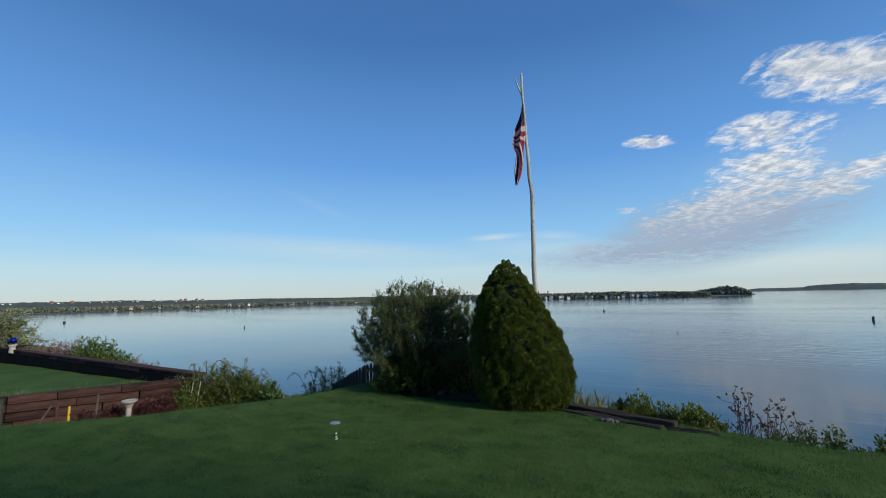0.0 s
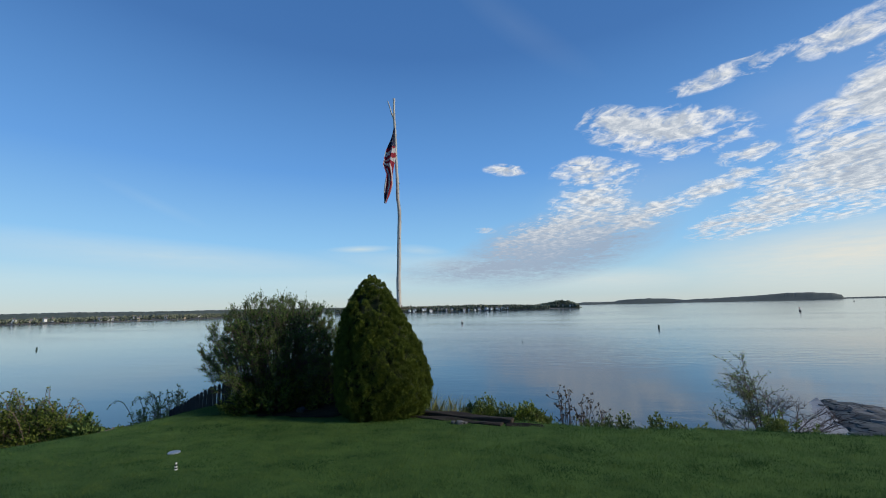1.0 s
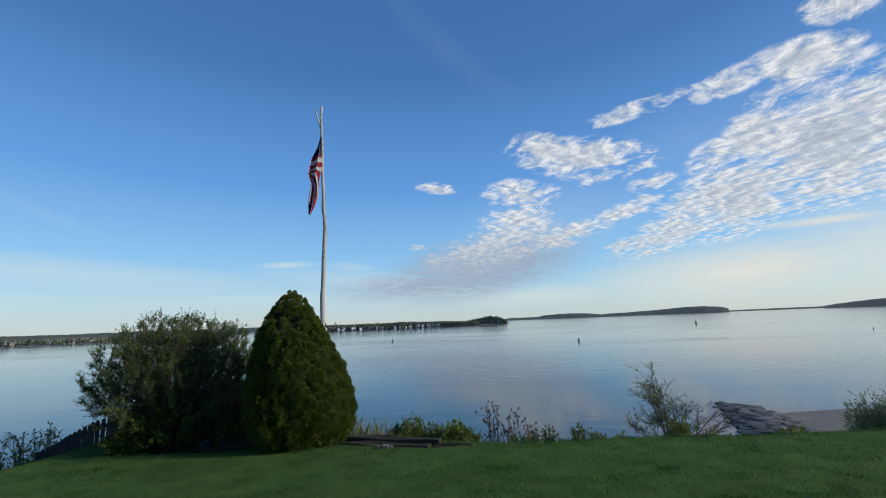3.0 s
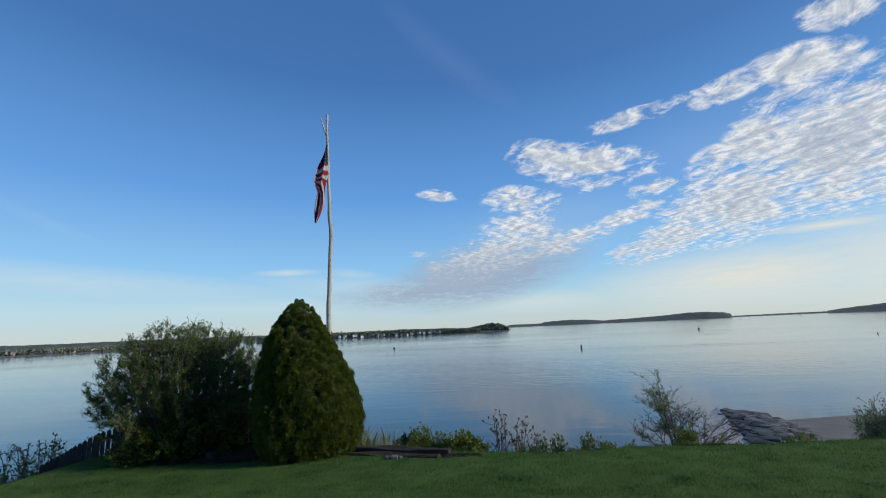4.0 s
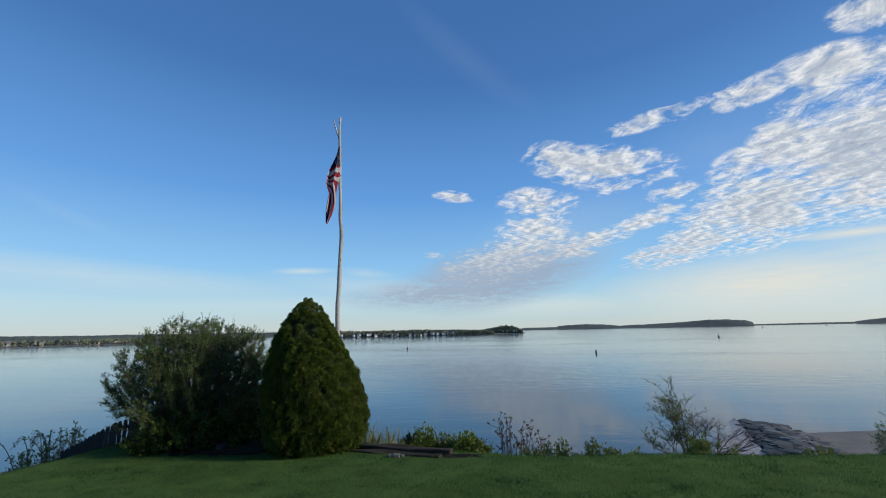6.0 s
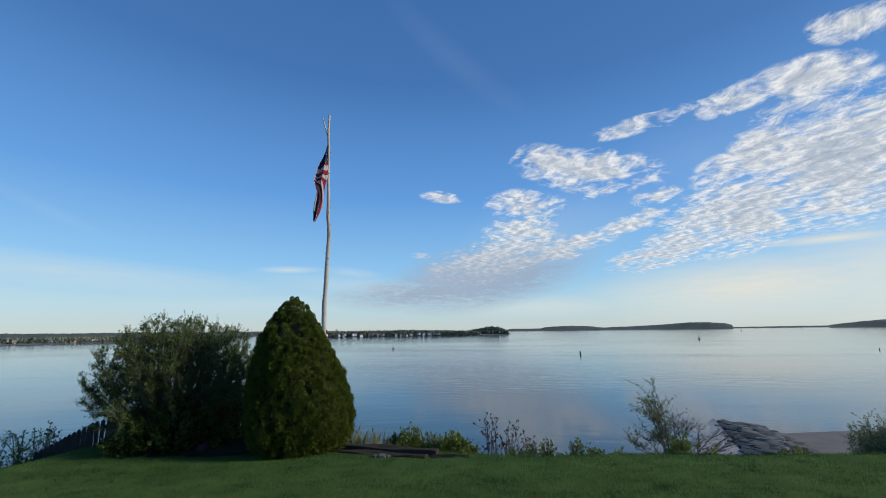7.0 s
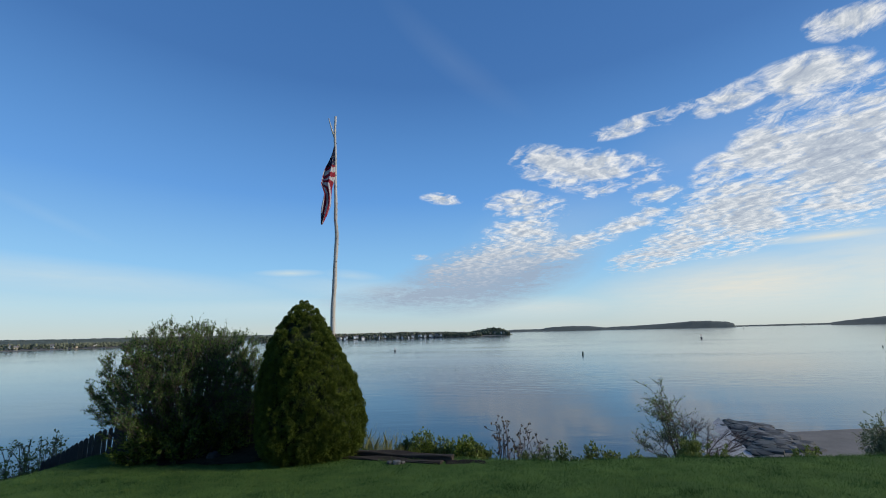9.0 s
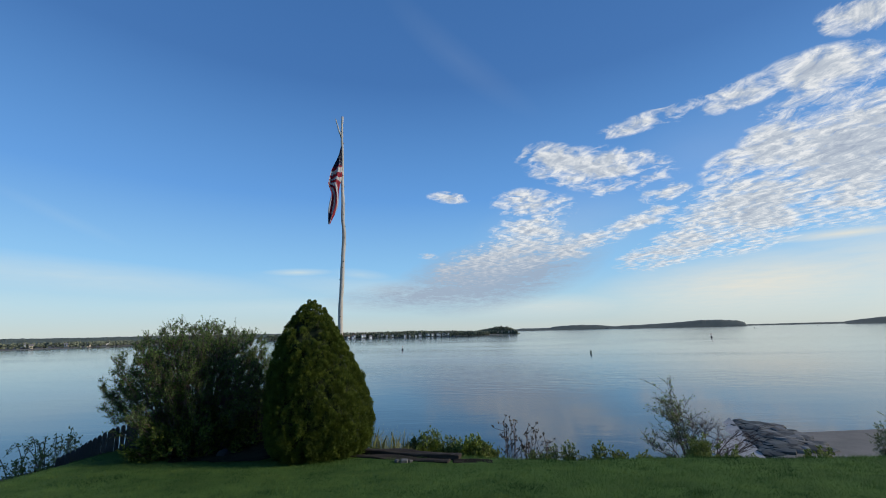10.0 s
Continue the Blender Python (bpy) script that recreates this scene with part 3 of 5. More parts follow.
# ---- picket fence on the bluff edge ----
def picket_fence():
    ob = thing("picket_fence", pose(0, 0, 0), "low black picket fence stepping down behind the shrub", "fence")
    # from beside the arborvitae to the far end
    line = [(0.95, 8.25, 0.83), (0.3, 8.55, 0.72), (-0.7, 8.85, 0.48), (-1.7, 9.0, 0.2), (-2.5, 9.3, -0.25)]
    spans = []
    for (x0, y0, z0), (x1, y1, z1) in zip(line, line[1:]):
        n = max(1, round(math.hypot(x1 - x0, y1 - y0) / 0.066))
        spans += [(x0 + (x1 - x0) * i / n, y0 + (y1 - y0) * i / n, z0 + (z1 - z0) * i / n) for i in range(n)]
    shared = {}
    for i, (x, y, z) in enumerate(spans):
        g = float(ground_height(x, y)) - 0.15
        hgt = round(max(z - g, 0.5), 1)
        if hgt not in shared:
            w, d, tip = 0.029, 0.009, 0.03
            v = [(-w, -d, 0), (w, -d, 0), (w, -d, hgt - tip), (0, -d, hgt), (-w, -d, hgt - tip), (-w, d, 0), (w, d, 0), (w, d, hgt - tip), (0, d, hgt), (-w, d, hgt - tip)]
            f = [(0, 1, 2, 3, 4), (9, 8, 7, 6, 5), (0, 5, 6, 1), (1, 6, 7, 2), (2, 7, 8, 3), (3, 8, 9, 4), (4, 9, 5, 0)]
            first = mesh_object("picket", v, f, DARKPAINT, ob)
            shared[hgt] = first.data
        else:
            first = new("picket", shared[hgt])
            first.parent = ob
        first.matrix_local = pose(x, y, z - hgt, random.uniform(-1, 1), random.uniform(-2, 2), -15 + random.uniform(-4, 4))
    for (x0, y0, z0), (x1, y1, z1) in zip(line, line[1:]):
        for off in (0.14, 0.5):
            bm = bmesh.new()
            a, b2 = Vector((x0, y0 + 0.03, z0 - off)), Vector((x1, y1 + 0.03, z1 - off))
            box(bm, (b2 - a).length, 0.03, 0.06, Matrix.Translation((a + b2) / 2) @ (b2 - a).to_track_quat("X", "Z").to_matrix().to_4x4(), 0.004)
            part("rail", bm, DARKPAINT, ob)
    return ob


picket_fence()


# ---- sleepers and stones along the lawn's edge ----
def sleeper(x0, y0, x1, y1, lift, label, width=0.15, height=0.14, mat=OLDLOG):
    a, b2 = Vector((x0, y0, float(ground_height(x0, y0)) + lift)), Vector((x1, y1, float(ground_height(x1, y1)) + lift))
    bm = bmesh.new()
    L = (b2 - a).length
    box(bm, L, width, height, Matrix(), 0.012)
    bmesh.ops.subdivide_edges(bm, edges=[e for e in bm.edges if e.calc_length() > 0.4], cuts=10)
    for v in bm.verts:
        v.co.z += 0.012 * math.sin(v.co.x * 6 + v.co.y * 30) + random.uniform(-0.004, 0.004)
        v.co.y += random.uniform(-0.006, 0.006)
    ob = part("sleeper", bm, mat)
    ob.matrix_world = Matrix.Translation((a + b2) / 2) @ (b2 - a).to_track_quat("X", "Z").to_matrix().to_4x4()
    return tagged(ob, label, "timber", "old sleepers at the lawn edge")


sleeper(1.6, 6.5, 2.75, 5.42, -0.045, "rotting dark railway sleeper edging the lawn")
sleeper(1.75, 6.62, 2.95, 5.47, -0.005, "cracked weathered sleeper lying behind another")
sleeper(2.8, 5.42, 3.3, 5.15, -0.06, "short sunken sleeper half covered by grass")


def stone_mesh(name, seed, flat=0.6, cuts=2, clip=0.72):
    bm = bmesh.new()
    bmesh.ops.create_icosphere(bm, subdivisions=cuts, radius=1.0)
    for v in bm.verts:
        n = noise.noise(v.co * 1.3 + Vector((seed * 7.1, seed, 0)))
        v.co *= 1 + 0.38 * n
        for axis in (0, 1, 2):
            v.co[axis] = max(-clip, min(clip, v.co[axis]))
        v.co.z *= flat
    me = bpy.data.meshes.new(name)
    bm.to_mesh(me)
    bm.free()
    return me


def loose_stone(x, y, r, mat, label, seed, group=""):
    me = stone_mesh("stone", seed)
    me.materials.append(mat)
    ob = new("stone", me)
    ob.matrix_world = pose(x, y, float(ground_height(x, y)) + r * 0.2, 0, 0, seed * 50) @ Matrix.Diagonal((r, r * 0.8, r, 1))
    return tagged(ob, label, "stone", group)


loose_stone(-0.04, 7.65, 0.12, STONE, "pale rounded stone at the foot of the shrub", 1)
for i, (x, y, r) in enumerate([(2.12, 5.78, 0.055), (2.2, 5.72, 0.07), (2.28, 5.7, 0.045)]):
    loose_stone(x, y, r, STONE, "small grey stone lying against the sleeper", i + 2, "stones by the sleeper")


# ---- lid and marker on the lawn ----
def ground_lid(x, y):
    bm = bmesh.new()
    lathe(bm, [(0.072, -0.02), (0.072, 0.0), (0.068, 0.004), (0.03, 0.006), (0.01, 0.006)], 24)
    ob = part("drain_lid", bm, GALVANISED)
    ob.matrix_world = pose(x, y, float(ground_height(x, y)) + 0.01)
    return tagged(ob, "round blue-grey metal drain lid set in the lawn", "lid")


def lawn_marker(x, y):
    ob = thing("lawn_marker", pose(x, y, float(ground_height(x, y))), "small black and white garden marker stuck in the lawn", "marker")
    bm = bmesh.new()
    lathe(bm, [(0.012, -0.05), (0.013, 0.06)], 8)
    part("spike", bm, BLACKP, ob)
    bm = bmesh.new()
    lathe(bm, [(0.010, 0.062), (0.011, 0.066), (0.010, 0.075), (0.004, 0.080)], 12)
    part("head", bm, WHITE, ob, "white plastic head")
    bm = bmesh.new()
    lathe(bm, [(0.0145, 0.028), (0.0145, 0.042)], 12)
    part("collar", bm, WHITE, ob, "white band")
    bm = bmesh.new()
    lathe(bm, [(0.016, -0.01), (0.018, 0.006), (0.013, 0.014)], 12)
    part("foot", bm, WHITE, ob, "white foot")
    return ob


ground_lid(-1.56, 6.02)
lawn_marker(-1.36, 5.3)

# ---- brush along the bluff edge ----
def at(az, dist):
    x, y = dist * math.sin(radians(az)), dist * math.cos(radians(az))
    return x, y, float(ground_height(x, y))


def tuft(name, az, dist, label, hgt, width, count, mat, rng, category="grass"):
    x, y, z = at(az, dist)
    n = count
    base = rng.normal(0, width * 0.45, (n, 2))
    h = hgt * rng.uniform(0.45, 1.0, n)
    lean = rng.normal(0, 0.20, (n, 2)) * h[:, None]
    w = 0.0025
    side = rng.normal(0, 1, (n, 2))
    side /= np.linalg.norm(side, axis=1)[:, None]
    b0 = np.column_stack([base - side * w, np.full(n, -0.05)])
    b1 = np.column_stack([base + side * w, np.full(n, -0.05)])
    m0 = np.column_stack([base + lean * 0.4 - side * w * 0.7, h * 0.6])
    m1 = np.column_stack([base + lean * 0.4 + side * w * 0.7, h * 0.6])
    tip = np.column_stack([base + lean * 1.5, h])
    v = np.stack([b0, b1, m1, tip, m0], 1).reshape(-1, 3)
    i = np.arange(n)[:, None] * 5
    f = (i + np.array([0, 1, 2, 3, 4])).tolist()
    ob = mesh_object(name, v.tolist(), f, mat)
    ob.location = (x, y, z)
    return tagged(ob, label, category, kind="stuff")


STRAW = material("pale_green_grass", (0.16, 0.18, 0.06), (0.38, 0.38, 0.18), 5, 0.8, 0, 30, spread=0.8, through_light=0.3)
DRY = material("dry_rosy_grass", (0.16, 0.10, 0.08), (0.34, 0.25, 0.19), 5, 0.85, 0, 30, spread=0.8, through_light=0.3)
tuft("grass_tuft", 19.3, 7.6, "tall pale green grass tuft behind the sleepers", 0.52, 0.3, 380, STRAW, rng)
tuft("grass_tuft", 17.0, 7.7, "thin seeding grass stalks beside the arborvitae", 0.65, 0.2, 160, STRAW, rng)
tuft("grass_tuft", 21.5, 7.5, "low pale grass tuft on the bluff edge", 0.36, 0.2, 320, STRAW, rng)


def low_bush(az, dist, top, width, label, rng, mat, leaf=0.05, stems=40, per=7, twigs=7, name="bush", group="", bias=0.3, deep=0.7):
    x, y, z = at(az, dist)
    return shrub(name, pose(x, y, z), label, rng, (width, width * deep, top - z), int(stems * 1.8), twigs, mat, leaf, int(per * 1.4), base_r=0.006, low=0.0, bias=bias, twig_len=(0.06, 0.15), shell=0.6, spread_base=0.5, group=group)


low_bush(24.3, 7.7, -0.08, 0.30, "rounded yellow-green bush on the bluff edge", rng, YELLOWGREEN, 0.04, 55)
low_bush(27.3, 7.7, -0.2, 0.30, "sprawling green bush with thin arching stems", rng, OLIVE, 0.04, 40)
low_bush(29.6, 7.5, -0.08, 0.30, "bushy plant with large bright young leaves", rng, YELLOWGREEN, 0.07, 34, 6)
low_bush(31.8, 7.4, -0.25, 0.28, "low green bush beside bare weeds", rng, OLIVE, 0.05, 36)
low_bush(22.4, 7.8, -0.15, 0.2, "small dark green seedling bush", rng, PRIVET, 0.05, 18)
for az, top, wd in [(38.3, -0.42, 0.3), (40.0, -0.36, 0.18), (42.2, -0.34, 0.2), (44.5, -0.45, 0.3), (46.0, -0.28, 0.22), (48.0, -0.38, 0.22), (50.5, -0.4, 0.3)]:
    low_bush(az, 8.4, top - 0.12, wd, "low leafy weed at the lawn edge", rng, OLIVE, 0.05, 16, 5, 5, "weed", "weeds along the lawn edge")


def seeded_weed(az, dist, top, label, rng, stems, width):
    """Bare stalks with dark seed heads."""
    x, y, z = at(az, dist)
    ob = thing("dead_weed", pose(x, y, z), label, "weed", "dead weeds on the bluff")
    paths, heads, ways = [], [], []
    h = top - z
    for k in range(stems):
        to = Vector((rng.normal(0, width), rng.normal(0, width * 0.5), h * rng.uniform(0.55, 1.0)))
        st = shoot(rng, Vector((to.x * 0.25, to.y * 0.25, -0.05)), to, 0.009, 0.004, 0.07 * h, 8)
        paths.append(st)
        tips = [to]
        for _ in range(4):
            q = st[int(rng.integers(3, 8))][0]
            e2 = q + Vector((rng.normal(0, 0.11), rng.normal(0, 0.07), rng.uniform(0.03, 0.2)))
            paths.append(shoot(rng, q, e2, 0.005, 0.003, 0.015, 4))
            tips.append(e2)
        for p in tips:
            for _ in range(7):
                heads.append(tuple(p + Vector(rng.normal(0, 0.011, 3).tolist())))
                ways.append((0, 0, 1))
    v, f = tubes(paths, 5)
    mesh_object("stalk_cluster", v, f, TWIG, ob, "bare brown stalks")["kind"] = "stuff"
    v, f = leaf_cloud(np.array(heads), np.array(ways), 0.036, rng, 0.7, 0.6)
    mesh_object("seed_spray", v, f, BARK, ob, "dark dry seed heads")["kind"] = "stuff"
    return ob


seeded_weed(35.0, 9.3, -0.24, "bare brown weed with dark seed heads", rng, 10, 0.16)
seeded_weed(37.0, 9.2, -0.42, "tangled leafless weed on the bluff", rng, 12, 0.2)
seeded_weed(39.0, 9.2, -0.48, "thin bare weed stalks with seed heads", rng, 6, 0.13)


def limb_shrub(az, dist, label, rng, limbs, twig_leaf, stem_mat):
    """Limbs (sideways, outward, height of the tip, leaves) forking twice into fine twigs; small leaves on the leafy ones."""
    x, y, z = at(az, dist)
    ob = thing("bluff_shrub", pose(x, y, z, 0, 0, -az), label, "shrub")
    paths, spots, ways = [], [], []
    for side, deep, top, leafy in limbs:
        to = Vector((side, deep, top - z))
        base = Vector((side * 0.12 + rng.normal(0, 0.12), rng.normal(0, 0.12), -0.1))
        mid = base.lerp(to, 0.5) + Vector((-0.15 * side + rng.normal(0, 0.1), rng.normal(0, 0.1), 0.18 * abs(side)))
        limb = [((1 - q) ** 2 * base + 2 * q * (1 - q) * mid + q * q * to, 0.034 - 0.026 * q) for q in [i / 9 for i in range(10)]]
        paths.append(limb)
        for _ in range(12):
            i = int(rng.integers(3, 10))
            p, r = limb[i]
            way = (to - base).normalized() * 0.45 + Vector((rng.normal(0, 0.5), rng.normal(0, 0.5), rng.uniform(-0.1, 0.7)))
            end = p + way * rng.uniform(0.3, 0.75)
            bough = shoot(rng, p, end, r * 0.55, 0.006, 0.06, 6)
            paths.append(bough)
            for _ in range(8):
                p2 = bough[int(rng.integers(2, 6))][0]
                w2 = way * 0.4 + Vector((rng.normal(0, 0.6), rng.normal(0, 0.6), rng.uniform(-0.2, 0.7)))
                e2 = p2 + w2 * rng.uniform(0.15, 0.4)
                paths.append(shoot(rng, p2, e2, 0.006, 0.003, 0.03, 4))
                for _ in range(leafy):
                    spots.append(tuple(p2.lerp(e2, rng.uniform(0.3, 1.1)) + Vector(rng.normal(0, 0.03, 3).tolist())))
                    ways.append(tuple(w2))
    v, f = tubes(paths, 5)
    mesh_object("branchwork", v, f, stem_mat, ob, "bare grey-brown branches")
    if spots:
        v, f = leaf_cloud(np.array(spots), np.array(ways), twig_leaf, rng, 0.6, 0.8)
        mesh_object("foliage", v, f, OLIVE, ob)
    return ob


limb_shrub(56.0, 20, "tall spring shrub half in leaf below the lawn", rng, [(-0.55, 0.1, -1.4, 5), (-0.25, -0.2, -1.55, 5), (-0.85, 0.3, -1.6, 5), (-1.45, 0.0, -3.3, 5), (-1.1, -0.3, -2.7, 3), (0.1, 0.2, -2.0, 3), (-0.6, 0.4, -1.9, 5), (-0.45, -0.3, -1.7, 5)], 0.06, TWIG)
limb_shrub(57.2, 19.8, "leafless grey twiggy shrub overhanging the shore", rng, [(0.1, 0.0, -2.3, 0), (0.55, 0.2, -2.35, 0), (1.0, -0.2, -2.45, 0), (1.8, 0.1, -2.5, 0), (1.4, 0.3, -2.9, 0), (-0.2, -0.2, -2.4, 0), (-0.6, 0.2, -2.9, 0)], 0.05, TWIG)
low_bush(57.0, 18.5, -2.3, 0.75, "dense green bush at the foot of bare branches", rng, OLIVE, 0.10, 50, 8)
low_bush(59.6, 18.0, -2.45, 0.5, "small green weed clump above the shore", rng, OLIVE, 0.09, 18, 6)
low_bush(61.5, 18.0, -2.75, 0.4, "small leafy weeds above the rocks", rng, OLIVE, 0.09, 14, 6)
low_bush(67.0, 19.5, -2.55, 0.7, "low scrub above the stone slope", rng, OLIVE, 0.10, 16, 6)
low_bush(73.6, 19.5, -1.25, 1.3, "grey-green shrub thick with new leaves", rng, SAGE, 0.055, 120, 9, name="shore_shrub")
low_bush(76.4, 19.0, -0.75, 1.3, "tall grey-green shrub beside another on the bluff", rng, SAGE, 0.055, 120, 9, name="shore_shrub")
low_bush(80.0, 19.0, -1.0, 1.4, "broad grey-green shrub at the end of the lawn", rng, SAGE, 0.055, 110, 8, name="shore_shrub")

# beside and below the fence
# first an added filler bush, which keeps bright water out of the picket slits
low_bush(3.0, 8.85, 0.62, 0.45, "filler bush added behind the picket fence to darken its slits", rng, PRIVET, 0.04, 70, 8, 7, "bush", bias=0.5, deep=0.5)
low_bush(-16.6, 10.0, -0.05, 0.4, "thin arching bramble with reddish stems at the fence end", rng, OLIVE, 0.045, 22, 3, 5, "bramble", bias=0.1)
low_bush(-14.2, 10.2, 0.1, 0.35, "pale leafed bramble climbing behind the fence", rng, STRAW, 0.045, 20, 3, 5, "bramble", bias=0.1)
low_bush(-18.5, 10.0, -0.55, 0.28, "reddish low bramble below the fence", rng, DRY, 0.045, 22, 3, 5, "bramble")
for az, d, top, wd, lab, mt in [
    (-27.6, 10.2, 0.22, 0.5, "bramble thicket with arching canes by the timber wall", UNDER),
    (-26.0, 10.0, 0.12, 0.55, "tangled bramble thicket below the lawn", UNDER),
    (-24.4, 9.7, 0.0, 0.5, "dense weedy bramble patch", UNDER),
    (-22.8, 9.4, -0.14, 0.4, "low bramble patch beside the lawn", UNDER),
]:
    low_bush(az, d, top, wd, lab, rng, mt, 0.04, 90, 7, 6, "bramble", "brambles by the wall", bias=0.3)


def arching_canes(az, dist, top, reach, count, label, rng):
    """Long thin canes that rise, bow over and carry a few small leaves."""
    x, y, z = at(az, dist)
    ob = thing("bramble", pose(x, y, z), label, "bramble", "arching canes")
    paths, spots, ways = [], [], []
    for _ in range(count):
        q = rng.uniform(0, 2 * np.pi)
        out = Vector((math.cos(q), 0.5 * math.sin(q), 0)) * reach * rng.uniform(0.4, 1)
        foot = Vector((rng.normal(0, 0.3), rng.normal(0, 0.15), -0.05))
        peak = (top - z) * rng.uniform(0.8, 1.08)
        cane = [(foot + out * u + Vector((0, 0, peak * (1 - (1 - u / 0.65) ** 2))), 0.007 - 0.004 * u) for u in [i / 11 for i in range(12)]]
        paths.append(cane)
        for p, _ in cane[4:]:
            for _ in range(3):
                spots.append(tuple(p + Vector(rng.normal(0, 0.015, 3).tolist())))
                ways.append((rng.normal(), rng.normal(), 0.4))
    v, f = tubes(paths, 5)
    mesh_object("cane_spray", v, f, TWIG, ob, "thin reddish canes")["kind"] = "stuff"
    v, f = leaf_cloud(np.array(spots), np.array(ways), 0.035, rng, 0.6, 0.6)
    mesh_object("foliage", v, f, OLIVE, ob)
    return ob


arching_canes(-28.0, 10.3, 0.34, 0.6, 14, "arching bramble canes over the thicket by the wall", rng)
arching_canes(-25.4, 10.0, 0.2, 0.6, 14, "thin bramble canes bowing over the thicket", rng)
arching_canes(-15.6, 10.0, 0.05, 0.5, 12, "pale bramble canes rising at the fence end", rng)
low_bush(-22.2, 9.0, 0.08, 0.14, "upright dark leafed sapling at the lawn edge", rng, PRIVET, 0.08, 7, 6, 7, "sapling", bias=0.0)
low_bush(-20.3, 9.0, -0.28, 0.28, "dark broad-leafed plant at the lawn edge", rng, PRIVET, 0.09, 16, 5, 5, "plant")


# ---- neighbouring terrace with its timber walls ----
def timber_wall(name, a, b2, top, courses, thick, label, cap):
    """Courses of sleepers with staggered joints; each timber is a piece of its own."""
    ob = thing(name, pose(0, 0, 0), label, "wall", kind="structure")
    a, b2 = Vector((*a, 0)), Vector((*b2, 0))
    L, way = (b2 - a).length, (b2 - a).normalized()
    rot = way.to_track_quat("X", "Z").to_matrix().to_4x4()
    h = 0.155
    shared = {}
    for c in range(courses):
        s = -0.7 * (c % 2) - 0.2 * (c % 3)
        while s < L:
            step = random.choice((0.7, 1.0, 1.4, 1.9))
            s0, s1 = max(s, 0), min(s + step, L)
            if s1 - s0 > 0.15:
                ln = round(s1 - s0, 1)
                if ln not in shared:
                    bm = bmesh.new()
                    box(bm, ln - 0.012, thick, h - 0.012, Matrix(), 0.01)
                    first = part("sleeper", bm, TIMBER, ob)
                    shared[ln] = first.data
                else:
                    first = new("sleeper", shared[ln])
                    first.parent = ob
                p = a + way * (s0 + s1) / 2
                off = random.uniform(-0.022, 0.022)
                first.matrix_local = Matrix.Translation((p.x, p.y + off, top - h / 2 - c * h)) @ rot @ pose(0, 0, 0, random.uniform(-2, 2), random.uniform(-0.5, 0.5), random.uniform(-1.2, 1.2))
            s += step
    if cap:
        bm = bmesh.new()
        box(bm, L + 0.1, thick + 0.06, 0.05, Matrix.Translation((a + b2) / 2 + Vector((0, 0, top + 0.026))) @ rot, 0.008)
        part("cap", bm, TIMBER, ob)
    return ob


CORNER = (-5.5, 9.5)
timber_wall("wall_front", CORNER, (-13.0, 5.1), -0.05, 7, 0.16, "reddish brown timber sleeper retaining wall", False)
timber_wall("wall_back", (-5.6, 9.62), (-24.0, 20.4), -0.04, 6, 0.16, "dark timber parapet wall along the bluff", True)
# black sheet along the parapet's inner face, in place of the shade there
SHADE_BLACK = material("black_shade_sheet", (0.004, 0.004, 0.005), (0.012, 0.012, 0.013), 2, 0.95, 0.3, 20, spec=0.1)
bm = bmesh.new()
p0, p1 = Vector((-5.9, 9.62, 0)), Vector((-24.0, 20.22, 0))
box(bm, (p1 - p0).length, 0.012, 0.72, Matrix.Translation((p0 + p1) / 2 + Vector((-0.06, -0.09, -0.44))) @ (p1 - p0).to_track_quat("X", "Z").to_matrix().to_4x4())
liner = part("wall_shade_sheet", bm, SHADE_BLACK)
tagged(liner, "black sheet standing in for shade on the parapet's inner face", "liner", kind="structure")
# terrace lawn, falling to the back
tv, tf = [], []
NU, NV = 40, 24
c0, c1, c2, c3 = Vector((-5.75, 9.4, -0.25)), Vector((-12.9, 5.25, -0.12)), Vector((-33, 14, -0.3)), Vector((-24, 20.1, -0.62))
for i in range(NU + 1):
    for k in range(NV + 1):
        u, w = i / NU, k / NV
        p = (c0 * (1 - u) + c1 * u) * (1 - w) + (c0.lerp(c3, 1) * (1 - u) + c2 * u) * w
        tv.append((p.x, p.y, p.z + 0.02 * math.sin(p.x * 2) * math.sin(p.y * 1.7)))
tf = [(i * (NV + 1) + k, (i + 1) * (NV + 1) + k, (i + 1) * (NV + 1) + k + 1, i * (NV + 1) + k + 1) for i in range(NU) for k in range(NV)]
terrace = mesh_object("terrace_lawn", tv, tf, TURF, smooth=True)
tagged(terrace, "neighbouring raised green lawn inside timber walls", "lawn", kind="structure")


for i in range(9):
    q = 0.06 + i * 0.1
    x, y = -5.5 - 7.5 * q, 9.5 - 4.4 * q
    n = 60
    gb = rng.normal(0, 0.12, (n, 2))
    gl = rng.uniform(0.08, 0.28, n)
    vs, fs = [], []
    for k in range(n):
        o = Vector((gb[k, 0], gb[k, 1], -0.1))
        d = Vector((rng.normal(0, 0.08), rng.normal(0, 0.08), gl[k]))
        vs += [tuple(o + Vector((-0.006, 0, 0))), tuple(o + Vector((0.006, 0, 0))), tuple(o + d)]
        fs.append((k * 3, k * 3 + 1, k * 3 + 2))
    ob = mesh_object("grass_tuft", vs, fs, STRAW if i % 3 == 0 else OLIVE)
    ob.location = (x - 0.12, y + 0.3, -0.12)
    tagged(ob, "grass tuft growing over the timber wall", "grass", "tufts on the wall", "stuff")


